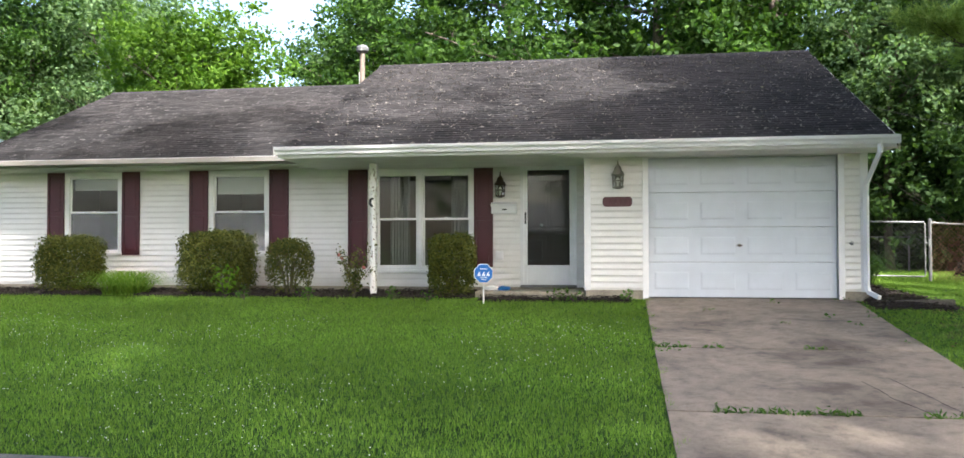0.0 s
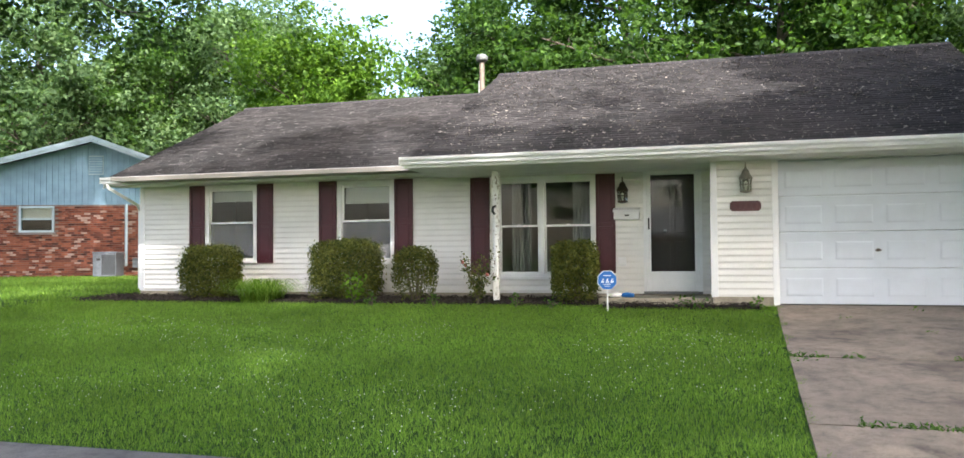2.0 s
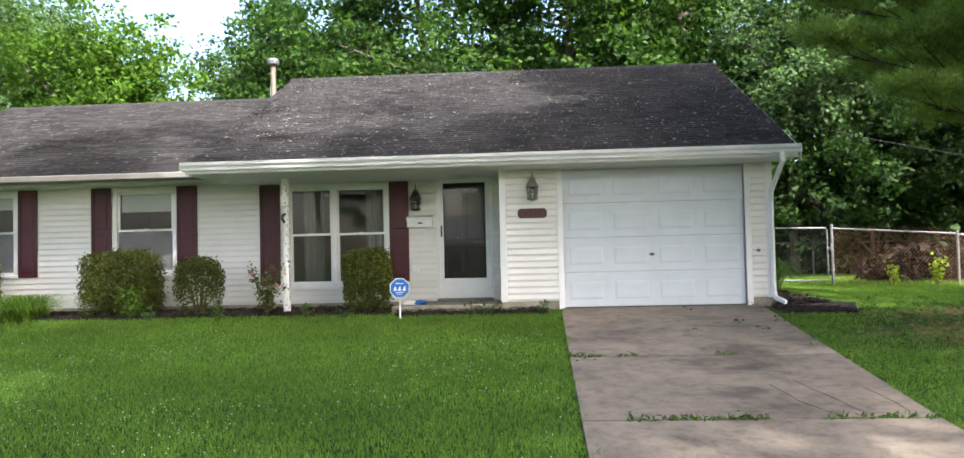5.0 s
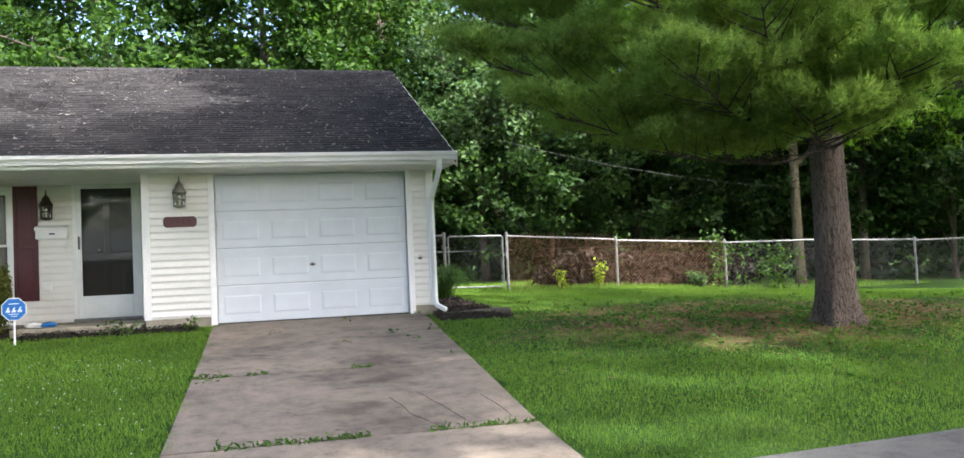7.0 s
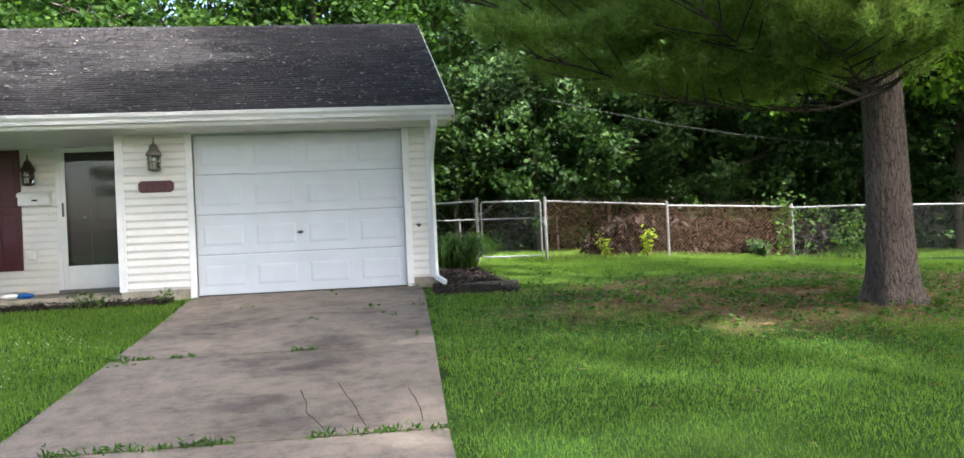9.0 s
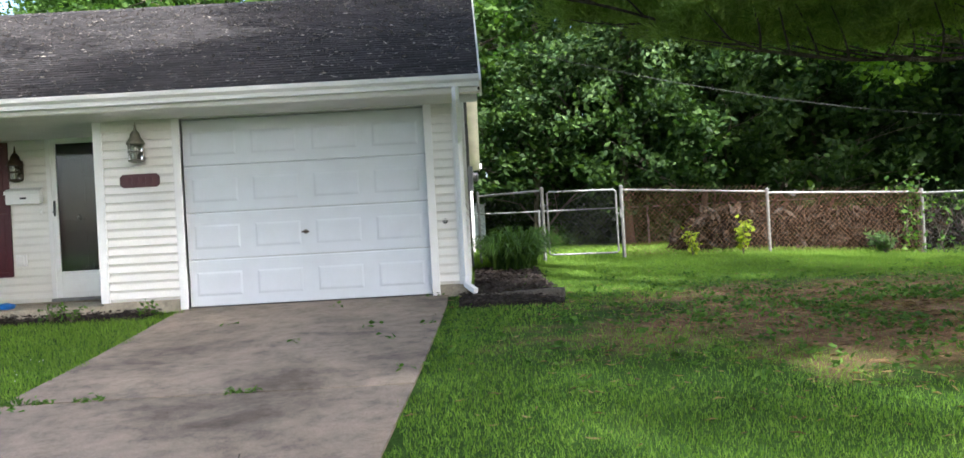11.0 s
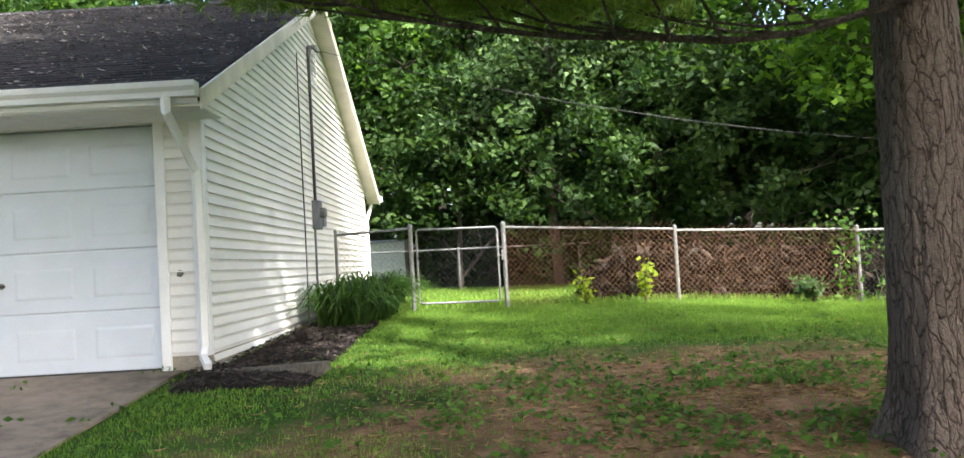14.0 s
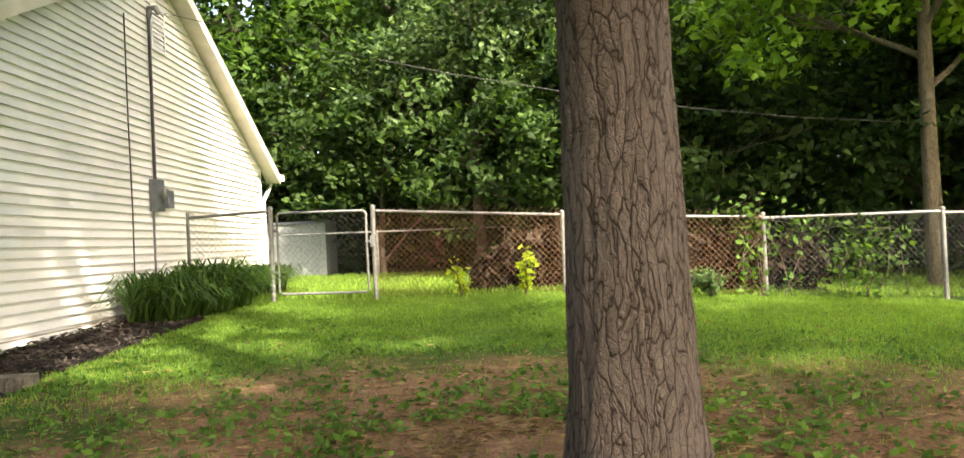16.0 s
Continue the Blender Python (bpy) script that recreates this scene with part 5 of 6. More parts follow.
# ---- house across the street ----
opp = thing("opposite_house", "low red brick house with a pale roof across the street", "house", at=pose(-1.0, -19.0, -0.05))
part("front_wall", wall_run(-8.0, 8.0, -0.2, 2.6, [(-5.2, -3.4, 0.9, 2.1), (-0.5, 0.5, 0.0, 2.1), (2.8, 4.6, 0.9, 2.1)], -0.2, 0.0), BRICK_REST, opp)
part("body_wall", Geo().box(-8.0, 8.0, -8.0, -7.8, -0.2, 2.6).box(-8.0, -7.8, -7.8, -0.2, -0.2, 2.6).box(7.8, 8.0, -7.8, -0.2, -0.2, 2.6), BRICK_REST, opp)
part("roof", Geo().prism([(0.6, 2.5), (-4.0, 4.3), (-8.6, 2.5), (-8.6, 2.62), (-4.0, 4.45), (0.6, 2.62)], "x", -8.5, 8.5), mat_paint("pale_roof", (0.20, 0.195, 0.19, 1), 0.9, 0.2), opp)
for a, b in ((-5.2, -3.4), (2.8, 4.6)):
    w_o = part("window", Geo().box(a, b, -0.12, -0.04, 0.9, 0.98).box(a, b, -0.12, -0.04, 2.02, 2.1).box(a, a + 0.07, -0.12, -0.04, 0.98, 2.02).box(b - 0.07, b, -0.12, -0.04, 0.98, 2.02).box((a + b) / 2 - 0.03, (a + b) / 2 + 0.03, -0.12, -0.04, 0.98, 2.02), WHITE, opp)
    part("pane", Geo().box(a + 0.06, b - 0.06, -0.09, -0.08, 0.97, 2.03), GLASS, w_o)
part("front_door", Geo().box(-0.5, 0.5, -0.12, -0.06, -0.05, 2.1), WHITE, opp, bevel=0.004)
part("inner_wall", Geo().box(-7.8, 7.8, -3.1, -3.0, -0.1, 2.5), DARK_IN, opp)

# ---- trees ----
def limb_tree(seed, height, trunk_r, spread, bare=0.3, lean=0.0, deepest=3):
    """Trunk and limbs as one mesh, and the ends and stretches of the twigs that carry leaves."""
    r = random.Random(seed)
    geo, tips = Geo(), []

    def grow(p, d, length, rad, level):
        n = 5
        pts, radii = [p], [rad]
        for i in range(n):
            d = (d + Vector((r.uniform(-1, 1), r.uniform(-1, 1), r.uniform(-0.5, 0.7))) * (0.10 + 0.06 * level)).normalized()
            p = p + d * (length / n)
            pts.append(p)
            radii.append(rad * (1 - 0.62 * (i + 1) / n))
        if level < deepest:
            geo.tube(pts, radii, 7 if level == 0 else 5 if level == 1 else 4, level == 0)
        if level >= 2:
            tips.extend(pts[2:])
        if level >= 3:
            return
        kids = (9, 6, 4)[level]
        for k in range(kids):
            s = (bare + (1 - bare) * (k + 0.6) / kids) if level == 0 else 0.25 + 0.75 * (k + 0.5) / kids
            i = min(int(s * n), n - 1)
            q = pts[i].lerp(pts[i + 1], s * n - i)
            a = r.uniform(0, 2 * math.pi) if level else k * 2.4 + r.uniform(-0.5, 0.5)
            out = Vector((math.cos(a), math.sin(a), r.uniform(0.05, 0.75) if level == 0 else r.uniform(-0.25, 0.6)))
            nd = (out.normalized() * (1.0 if level == 0 else 0.8) + d * (0.25 if level == 0 else 0.5)).normalized()
            ln = (spread * (1.15 - 0.55 * s)) if level == 0 else length * r.uniform(0.42, 0.62)
            grow(q, nd, ln, radii[i] * (0.5 if level == 0 else 0.6), level + 1)
    grow(Vector((0, 0, -0.3)), Vector((lean, 0, 1)).normalized(), height * 0.88, trunk_r, 0)
    return geo, tips


def broad_crown(tips, count, cluster, size, droop=0.25):
    t = np.array([tuple(p) for p in tips])
    # leaves gather in sprays round each twig, with gaps between the sprays
    centre = t[rng.integers(0, len(t), max(20, count // 42))] + rng.normal(size=(max(20, count // 42), 3)) * cluster * 0.8
    which = centre[rng.integers(0, len(centre), count)]
    pts = which + rng.normal(size=(count, 3)) * np.array([0.36, 0.36, 0.22]) * cluster
    return leaves(pts, size, 0.25, droop, 0.6)


templates = {}


def tree_kind(key, seed, height, trunk_r, spread, count, cluster, size, leaf, bare=0.3, label="", droop=0.25, bark=None):
    t = thing("tree", label, "tree", "trees behind the house")
    geo, tips = limb_tree(seed, height, trunk_r, spread, bare, deepest=4 if key == "shade" else 3)
    part("trunk", geo, bark or BARK, t, smooth=True)
    v, f = broad_crown(tips, count, cluster, size, droop)
    cloud("crown", v, f, leaf, t)
    templates[key] = t
    return t


def plant(key, x, y, turn=0.0, scale=1.0, label=""):
    m = Matrix.Translation((x, y, float(gz(x, y)))) @ Matrix.Rotation(radians(turn), 4, "Z") @ Matrix.Scale(scale, 4)
    t = templates[key]
    if not t.get("placed"):
        t["placed"] = 1
        t.matrix_world = m
        ob = t
    else:
        ob = copy_thing(t, Matrix.Translation((x, y, float(gz(x, y)))) @ Matrix.Rotation(radians(turn), 4, "Z"))
        ob.scale = (scale, scale, scale)
    if label:
        ob["label"] = label
    return ob


tree_kind("wood_a", 3, 15.0, 0.26, 4.6, 21000, 0.95, 0.235, LEAF, 0.22, "tall dark green broadleaf tree in the wood")
tree_kind("wood_b", 11, 13.0, 0.22, 4.2, 21000, 0.9, 0.225, LEAF, 0.18, "tall dense broadleaf tree in the wood")
tree_kind("wood_c", 21, 12.0, 0.20, 4.0, 18000, 0.9, 0.23, LEAF_GREY, 0.2, "tall grey-green broadleaf tree in the wood")
# the next two kinds are unseen trees, added to block the sun
tree_kind("tall", 23, 20.0, 0.32, 6.6, 10500, 1.2, 0.42, LEAF, 0.3, "very tall unseen broadleaf tree added to shade yard and house")
tree_kind("thin", 27, 19.0, 0.30, 6.4, 2700, 1.1, 0.38, LEAF, 0.35, "tall airy unseen broadleaf tree added to dapple the sun")
tree_kind("light", 17, 14.0, 0.24, 5.0, 6000, 1.1, 0.42, LEAF, 0.2, "unseen broadleaf tree added to darken reflections in the front glass")
tree_kind("edge", 61, 9.0, 0.17, 3.0, 13000, 0.7, 0.20, LEAF_LIME, 0.42, "slim tree with a pale trunk behind the fence", bark=LIGHT_BARK)
tree_kind("lime", 31, 7.6, 0.14, 3.2, 20000, 0.6, 0.17, LEAF_YOUNG, 0.25, "bright lime-green young tree behind the roof")
tree_kind("brush", 41, 5.2, 0.09, 2.6, 11000, 0.65, 0.19, LEAF_DARKENED, 0.06, "dense understorey tree at the edge of the wood, shade put into its colour")
tree_kind("shade", 51, 13.0, 0.30, 7.4, 52000, 0.85, 0.17, LEAF_SHADE, 0.2, "large spreading shade tree with dark foliage beside the house")

for key, x, y, turn, s in (
        ("wood_a", -3.5, 33.0, 0, 1.0), ("wood_a", 6.5, 34.0, 80, 1.1), ("wood_a", 14.5, 30.5, 200, 1.0), ("wood_a", 24.5, 30.0, 310, 1.05), ("wood_a", -27.0, 42.0, 40, 1.0),
        ("wood_b", 1.5, 31.5, 30, 1.05), ("wood_b", 10.5, 29.5, 120, 1.0), ("wood_b", 19.5, 27.5, 250, 1.0), ("wood_b", -9.0, 37.0, 300, 0.95), ("wood_b", 30.0, 26.0, 10, 1.05), ("wood_b", 4.5, 40.0, 190, 1.2), ("wood_b", 16.0, 38.0, 75, 1.2),
        ("wood_c", -14.5, 43.0, 0, 0.95), ("wood_c", -23.5, 41.0, 170, 1.1), ("wood_b", -12.0, 40.0, 220, 1.0), ("wood_c", -8.5, 46.0, 140, 0.95), ("wood_c", 8.0, 27.5, 60, 0.72), ("wood_c", -33.0, 38.0, 220, 0.9), ("wood_c", -28.0, 33.0, 100, 0.75),
        ("lime", -14.2, 27.5, 0, 1.05),
        ("brush", 5.5, 28.6, 0, 1.0), ("brush", 9.5, 25.5, 70, 0.95), ("brush", 12.5, 25.5, 150, 1.0), ("brush", 17.8, 24.8, 220, 1.0), ("brush", 20.5, 21.5, 300, 1.05), ("brush", 24.5, 20.5, 20, 1.1), ("brush", 0.0, 32.5, 110, 1.0), ("brush", 29.0, 18.5, 190, 1.1), ("brush", 11.2, 27.0, 40, 1.1),
        ("shade", -16.4, 13.0, 200, 1.25), ("wood_c", -21.5, 34.0, 130, 0.95), ("wood_c", -28.0, 29.5, 10, 1.0), ("wood_b", -37.0, 27.0, 0, 1.0), ("wood_b", -26.0, 34.5, 130, 0.9),
        # tall and thin trees stand out of view, placed for their shade
        ("tall", 10.2, -7.2, 15, 1.2), ("tall", 2.6, -5.0, 40, 1.15), ("tall", 20.0, 1.5, 95, 0.9), ("tall", -2.0, -10.5, 160, 1.2), ("thin", 16.8, -9.5, 200, 1.2), ("tall", -14.5, -6.0, 250, 1.0), ("tall", 23.5, 13.0, 70, 1.0), ("edge", 15.6, 21.85, 20, 1.0), ("edge", 18.6, 23.0, 140, 0.95), 
        # out of view behind the opposite house, added to darken the glass reflections
        ("light", -11.0, -33.0, 10, 0.9), ("light", -1.0, -36.0, 60, 1.0), ("light", 9.0, -33.0, 120, 0.9),
        ("wood_c", -38.0, 30.0, 250, 1.0), ("wood_b", -34.0, 46.0, 30, 1.1), ("wood_c", -20.0, 38.0, 60, 0.8), ("brush", -30.0, 36.0, 60, 1.2), ("brush", -24.5, 37.0, 160, 1.2), ("brush", -17.0, 34.5, 10, 1.2)):
    plant(key, x, y, turn, s)

# the dense foot of the wood behind the fences
n = 60000
x = rng.uniform(-40, 40, n)
y = np.where(x > 14, 24.0 - (x - 14) * 0.25, 31.0) + rng.uniform(0, 7, n) + np.where((x < 0), 7.0, 0.0)
zz = rng.uniform(0, 1, n) ** 0.8 * (3.6 + 1.2 * np.sin(x * 0.9) + 0.8 * np.sin(x * 2.3 + 1))
v, f = leaves(np.stack([x, y, gz(x, y) + zz], 1), 0.30, 0.2, 0.3, 0.6)
tagged(cloud("undergrowth", v, f, LEAF_DARKENED), "dense undergrowth at the foot of the wood, shade put into its colour", "undergrowth", kind="stuff")

# backing of darkened leaves behind the first rows, added to close sky gaps
n = 52000
x = rng.uniform(-60, 46, n)
y = rng.uniform(45, 51, n)
tall_wood = np.where((x > -34) & (x < -9), 7.5, 12.0) + 1.6 * np.sin(x * 0.5) + 1.1 * np.sin(x * 1.3 + 2)
v, f = leaves(np.stack([x, y, gz(x, y) + rng.uniform(0, 1, n) * tall_wood], 1), 0.75, 0.2, 0.3, 0.6)
tagged(cloud("far_wood", v, f, LEAF_DARKENED), "leaf backing added behind the wood, shade put into its colour", "wood", kind="stuff")

# ---- the white pine in the side yard ----
PX, PY = 8.58, 10.75
PZ = float(gz(PX, PY))
pine = thing("pine_tree", "tall white pine with furrowed grey-brown bark and layered boughs", "tree", at=pose(PX, PY, PZ))


def pine_trunk():
    """A furrowed trunk with a flaring foot."""
    geo = Geo()
    sides, levels = 96, 200
    for j in range(levels + 1):
        z = -0.15 + 16.5 * (j / levels) ** 1.6
        r = 0.236 * (1 - z / 18.5) + 0.085 * math.exp(-max(z, 0) / 0.14) + 0.045 * math.exp(-max(z, 0) / 0.8)
        for i in range(sides):
            a = 2 * math.pi * i / sides
            ca, sa = math.cos(a), math.sin(a)
            q = Vector((ca * 3.4, sa * 3.4, z * 0.75))
            plate = noise.noise(q * 1.6) * 0.5 + noise.noise(q * 3.7 + Vector((5, 0, 0))) * 0.5
            ridge = -abs(plate) ** 0.6 * 0.030 + 0.012
            root = 0.05 * math.exp(-max(z, 0) / 0.25) * math.sin(a * 5 + 0.6)
            rr = r + (ridge if z < 6 else ridge * 0.4) + root * (1 if z < 1 else 0)
            geo.v.append((rr * ca - 0.012 * z, rr * sa, z))
    geo.f = [(j * sides + i, j * sides + (i + 1) % sides, (j + 1) * sides + (i + 1) % sides, (j + 1) * sides + i) for j in range(levels) for i in range(sides)]
    return geo


part("trunk", pine_trunk(), PINE_BARK, pine, smooth=True)


def bough(length, seed):
    """A level bough whose side twigs end in separate soft plumes, as points and headings for needle tufts."""
    r = random.Random(seed)
    geo, tufts = Geo(), []
    main = []
    for i in range(9):
        s = i / 8
        main.append(Vector((length * s, 0.12 * math.sin(s * 4 + seed) * length * 0.3, -0.26 * length * s * (1 - 0.8 * s) + r.uniform(-0.03, 0.03))))
    geo.tube(main, [0.024 * length / 4 * (1 - 0.9 * i / 8) + 0.004 for i in range(9)], 6)
    count = 20
    for i in range(count):
        s = 0.15 + 0.85 * (i + 0.5) / count
        k = min(int(s * 8), 7)
        p = main[k].lerp(main[k + 1], s * 8 - k)
        side = 1 if i % 2 else -1
        ln = length * 0.42 * (1.12 - s) * r.uniform(0.65, 1.25) + 0.3
        d = Vector((0.8, side * r.uniform(0.35, 1.0), r.uniform(-0.1, 0.35))).normalized()
        pts = [p]
        for q in range(4):
            d = (d + Vector((0.08, r.uniform(-0.18, 0.18), r.uniform(0.0, 0.16)))).normalized()
            pts.append(pts[-1] + d * ln / 4)
        geo.tube(pts, [0.012, 0.01, 0.008, 0.006, 0.004], 4, False)
        for c, wide in ((4, 0.20), (3, 0.18), (2, 0.15)):
            if c == 2 and ln < 0.8:
                continue
            centre = pts[c] + Vector((r.uniform(-0.08, 0.08), r.uniform(-0.12, 0.12), r.uniform(0, 0.08)))
            for _ in range(15 if c > 2 else 9):
                e = Vector((r.gauss(0.25, 0.6), r.gauss(0, 0.7), r.gauss(0.35, 0.35)))
                tufts.append((centre + Vector((e.x * wide, e.y * wide, e.z * wide * 0.6)), (d * 0.4 + e + Vector((0, 0, 0.25))).normalized()))
    return geo, tufts


def needle_cloud(tufts, per=36, length=0.105):
    """Sprays of fine needles, one narrow triangle each, raking forward from the twig."""
    p = np.array([tuple(a) for a, _ in tufts])
    d = np.array([tuple(b) for _, b in tufts])
    p, d = np.repeat(p, per, 0), np.repeat(d, per, 0)
    n = len(p)
    away = rng.normal(size=(n, 3))
    away[:, 2] += 0.5
    w = d * 0.55 + away * 0.55
    w /= np.linalg.norm(w, axis=1, keepdims=True)
    p = p + rng.normal(size=(n, 3)) * 0.03
    ln = length * rng.uniform(0.7, 1.25, (n, 1))
    s = np.cross(w, rng.normal(size=(n, 3)))
    s /= np.linalg.norm(s, axis=1, keepdims=True)
    v = np.stack([p - s * 0.0068, p + s * 0.0068, p + w * ln], 1).reshape(-1, 3)
    return v, np.arange(3 * n).reshape(-1, 3)


bough_data = []
for k, ln in enumerate((3.2, 4.0, 4.8)):
    geo, tufts = bough(ln, k + 1)
    v, f = needle_cloud(tufts)
    wood = geo.mesh("bough", BOUGH_BARK)
    ob = cloud("needles", v, f, NEEDLE)
    bough_data.append((wood, ob.data))
    bpy.data.objects.remove(ob)
# (height, heading in degrees, which, tip up or down, size)
r_p = random.Random(5)
BOUGHS = [(2.36, 205, 1, 0, 0.85), (2.4, 234, 0, 2, 1.0), (2.68, 194, 2, 2, 0.92), (2.7, 250, 0, 4, 1.0), (2.75, 217, 2, 3, 0.9), (3.2, 228, 1, 4, 1.05), (3.3, 182, 2, 4, 1.0), (3.5, 285, 0, 8, 1.1), (3.2, 325, 1, 4, 0.9), (3.4, 15, 1, 4, 0.9),
          (3.9, 205, 2, 7, 1.05), (4.2, 248, 1, 9, 1.0), (4.1, 160, 2, 7, 0.95), (4.2, 305, 1, 8, 1.0), (4.3, 60, 2, 6, 1.0), (4.1, 112, 2, 7, 0.9), (4.8, 184, 2, 8, 1.05), (4.7, 340, 1, 8, 1.0), (5.0, 225, 1, 10, 1.0)]
# upper boughs added out of view, thicker on one side to shade the gable
hgt = 5.4
tier = 0
while hgt < 15.6:
    for lo, hi in ((100, 140), (140, 175), (175, 207), (210, 320), (320, 450))[:5 if tier % 2 else 3]:
        north = hi < 210
        BOUGHS.append((hgt + r_p.uniform(-0.25, 0.25), r_p.uniform(lo, hi), 2 if north else 0, r_p.uniform(6, 16), (1.12 - (hgt - 4) * 0.055) * r_p.uniform(0.85, 1.1)))
    if hgt > 7.5:
        BOUGHS.append((hgt + 0.4, r_p.uniform(55, 125), 2, r_p.uniform(6, 14), (1.12 - (hgt - 4) * 0.055) * 1.05))
    hgt += 1.0
    tier += 1
for zz, head, which, tip, s in BOUGHS:
    m = pose(-0.012 * zz, 0, zz, 0, -tip, head) @ Matrix.Scale(s, 4)
    wood, needles = bough_data[which]
    b = part("bough", wood, BOUGH_BARK, pine, matrix=m)
    part("needles", needles, NEEDLE, b)

# ---- shrubs ----
def hedge_ball(x, y, rx, ry, h, count, label, square=0.5, leaf=None, size=0.045, open_foot=0.0, seed=1):
    s = thing("shrub", label, "shrub", "clipped shrubs along the front wall", at=pose(x, y, float(gz(x, y)) + 0.02))
    rr = random.Random(seed)
    for k in range(10):
        a = rr.uniform(0, 6.28)
        st = Geo().tube([(0.05 * math.cos(a), 0.05 * math.sin(a), -0.05), (rx * 0.35 * math.cos(a), ry * 0.35 * math.sin(a), h * 0.4), (rx * 0.75 * math.cos(a), ry * 0.75 * math.sin(a), h * rr.uniform(0.6, 0.9))], [0.018, 0.012, 0.005], 5)
        part("stem", st, BARK, s)
    d = rng.normal(size=(count, 3))
    d /= np.linalg.norm(d, axis=1, keepdims=True)
    p = 2.0 + 6.0 * square
    d /= (np.abs(d) ** p).sum(1, keepdims=True) ** (1 / p)
    lumps = np.array([noise.noise(Vector(q) * 2.2 + Vector((seed, 0, 0))) for q in d])
    shell = (1.0 - 0.34 * rng.random(count) ** 1.6 + 0.10 * lumps + 0.05 * rng.normal(size=count))[:, None]
    q = d * shell
    if open_foot:
        keep = rng.random(count) < np.clip((q[:, 2] + 1) / 2 / open_foot, 0.12, 1)
        q = q[keep]
    pts = q * np.array([rx, ry, h / 2]) + np.array([0, 0, h / 2])
    v, f = leaves(pts, size, 0.1, -0.1, 0.5)
    cloud("foliage", v, f, leaf or BOX_LEAF, s)
    return s


hedge_ball(-9.80, 14.15, 0.50, 0.43, 0.98, 22000, "clipped rounded green hedge shrub with brown patches below the window", 0.5, seed=1, open_foot=0.25)
hedge_ball(-6.95, 14.08, 0.58, 0.48, 1.05, 26000, "large clipped green hedge shrub in the mulch bed", 0.6, seed=2, open_foot=0.25)
hedge_ball(-5.53, 13.85, 0.36, 0.35, 0.93, 9000, "open twiggy green shrub with a bare foot", 0.2, seed=3, open_foot=0.75)
hedge_ball(-2.73, 13.80, 0.355, 0.35, 0.98, 16000, "upright clipped green hedge shrub in front of the window", 0.7, seed=4, open_foot=0.35)


def grass_tuft(name, x, y, radius, height, count, label, category, leaf, width=0.014):
    """Arching strap leaves from one crown, four segments each."""
    t = thing(name, label, category, at=pose(x, y, float(gz(x, y)) + 0.01))
    rr = random.Random(int(x * 100))
    verts, faces = [], []
    for _ in range(count):
        a, o = rr.uniform(0, 6.283), abs(rr.gauss(0, 0.35)) * radius
        bx, by = rr.uniform(-1, 1) * radius * 0.45, rr.uniform(-1, 1) * radius * 0.45
        out, hh = rr.uniform(0.7, 1.5) * radius, height * rr.uniform(0.5, 1.15)
        ca, sa = math.cos(a), math.sin(a)
        n = len(verts)
        for k in range(5):
            u = k / 4
            ww = width * (1 - u) ** 0.6 + 0.001
            zz = hh * (3.0 * u - 2.5 * u * u)
            cx, cy = bx + ca * out * u ** 1.3, by + sa * out * u ** 1.3
            verts += [(cx - sa * ww / 2, cy + ca * ww / 2, zz), (cx + sa * ww / 2, cy - ca * ww / 2, zz)]
        faces += [(n + 2 * k, n + 2 * k + 1, n + 2 * k + 3, n + 2 * k + 2) for k in range(4)]
    cloud("leaves", np.array(verts), np.array(faces), leaf, t)
    return t


grass_tuft("ornamental_grass", -8.45, 13.72, 0.62, 0.42, 620, "fresh green arching clump of strap-leaved grass", "plant", GRASS)
for k, (x, y, rad, hh) in enumerate(((4.30, 17.2, 0.62, 0.60), (4.35, 17.75, 0.60, 0.56), (4.45, 18.3, 0.66, 0.68), (4.5, 18.95, 0.60, 0.58), (4.3, 20.6, 0.55, 0.5), (4.4, 21.6, 0.55, 0.5))):
    grass_tuft("day_lily", x, y, rad, hh, 300, "dense clump of arching day lily leaves by the gable wall", "plant", LILY_LEAF, 0.034)


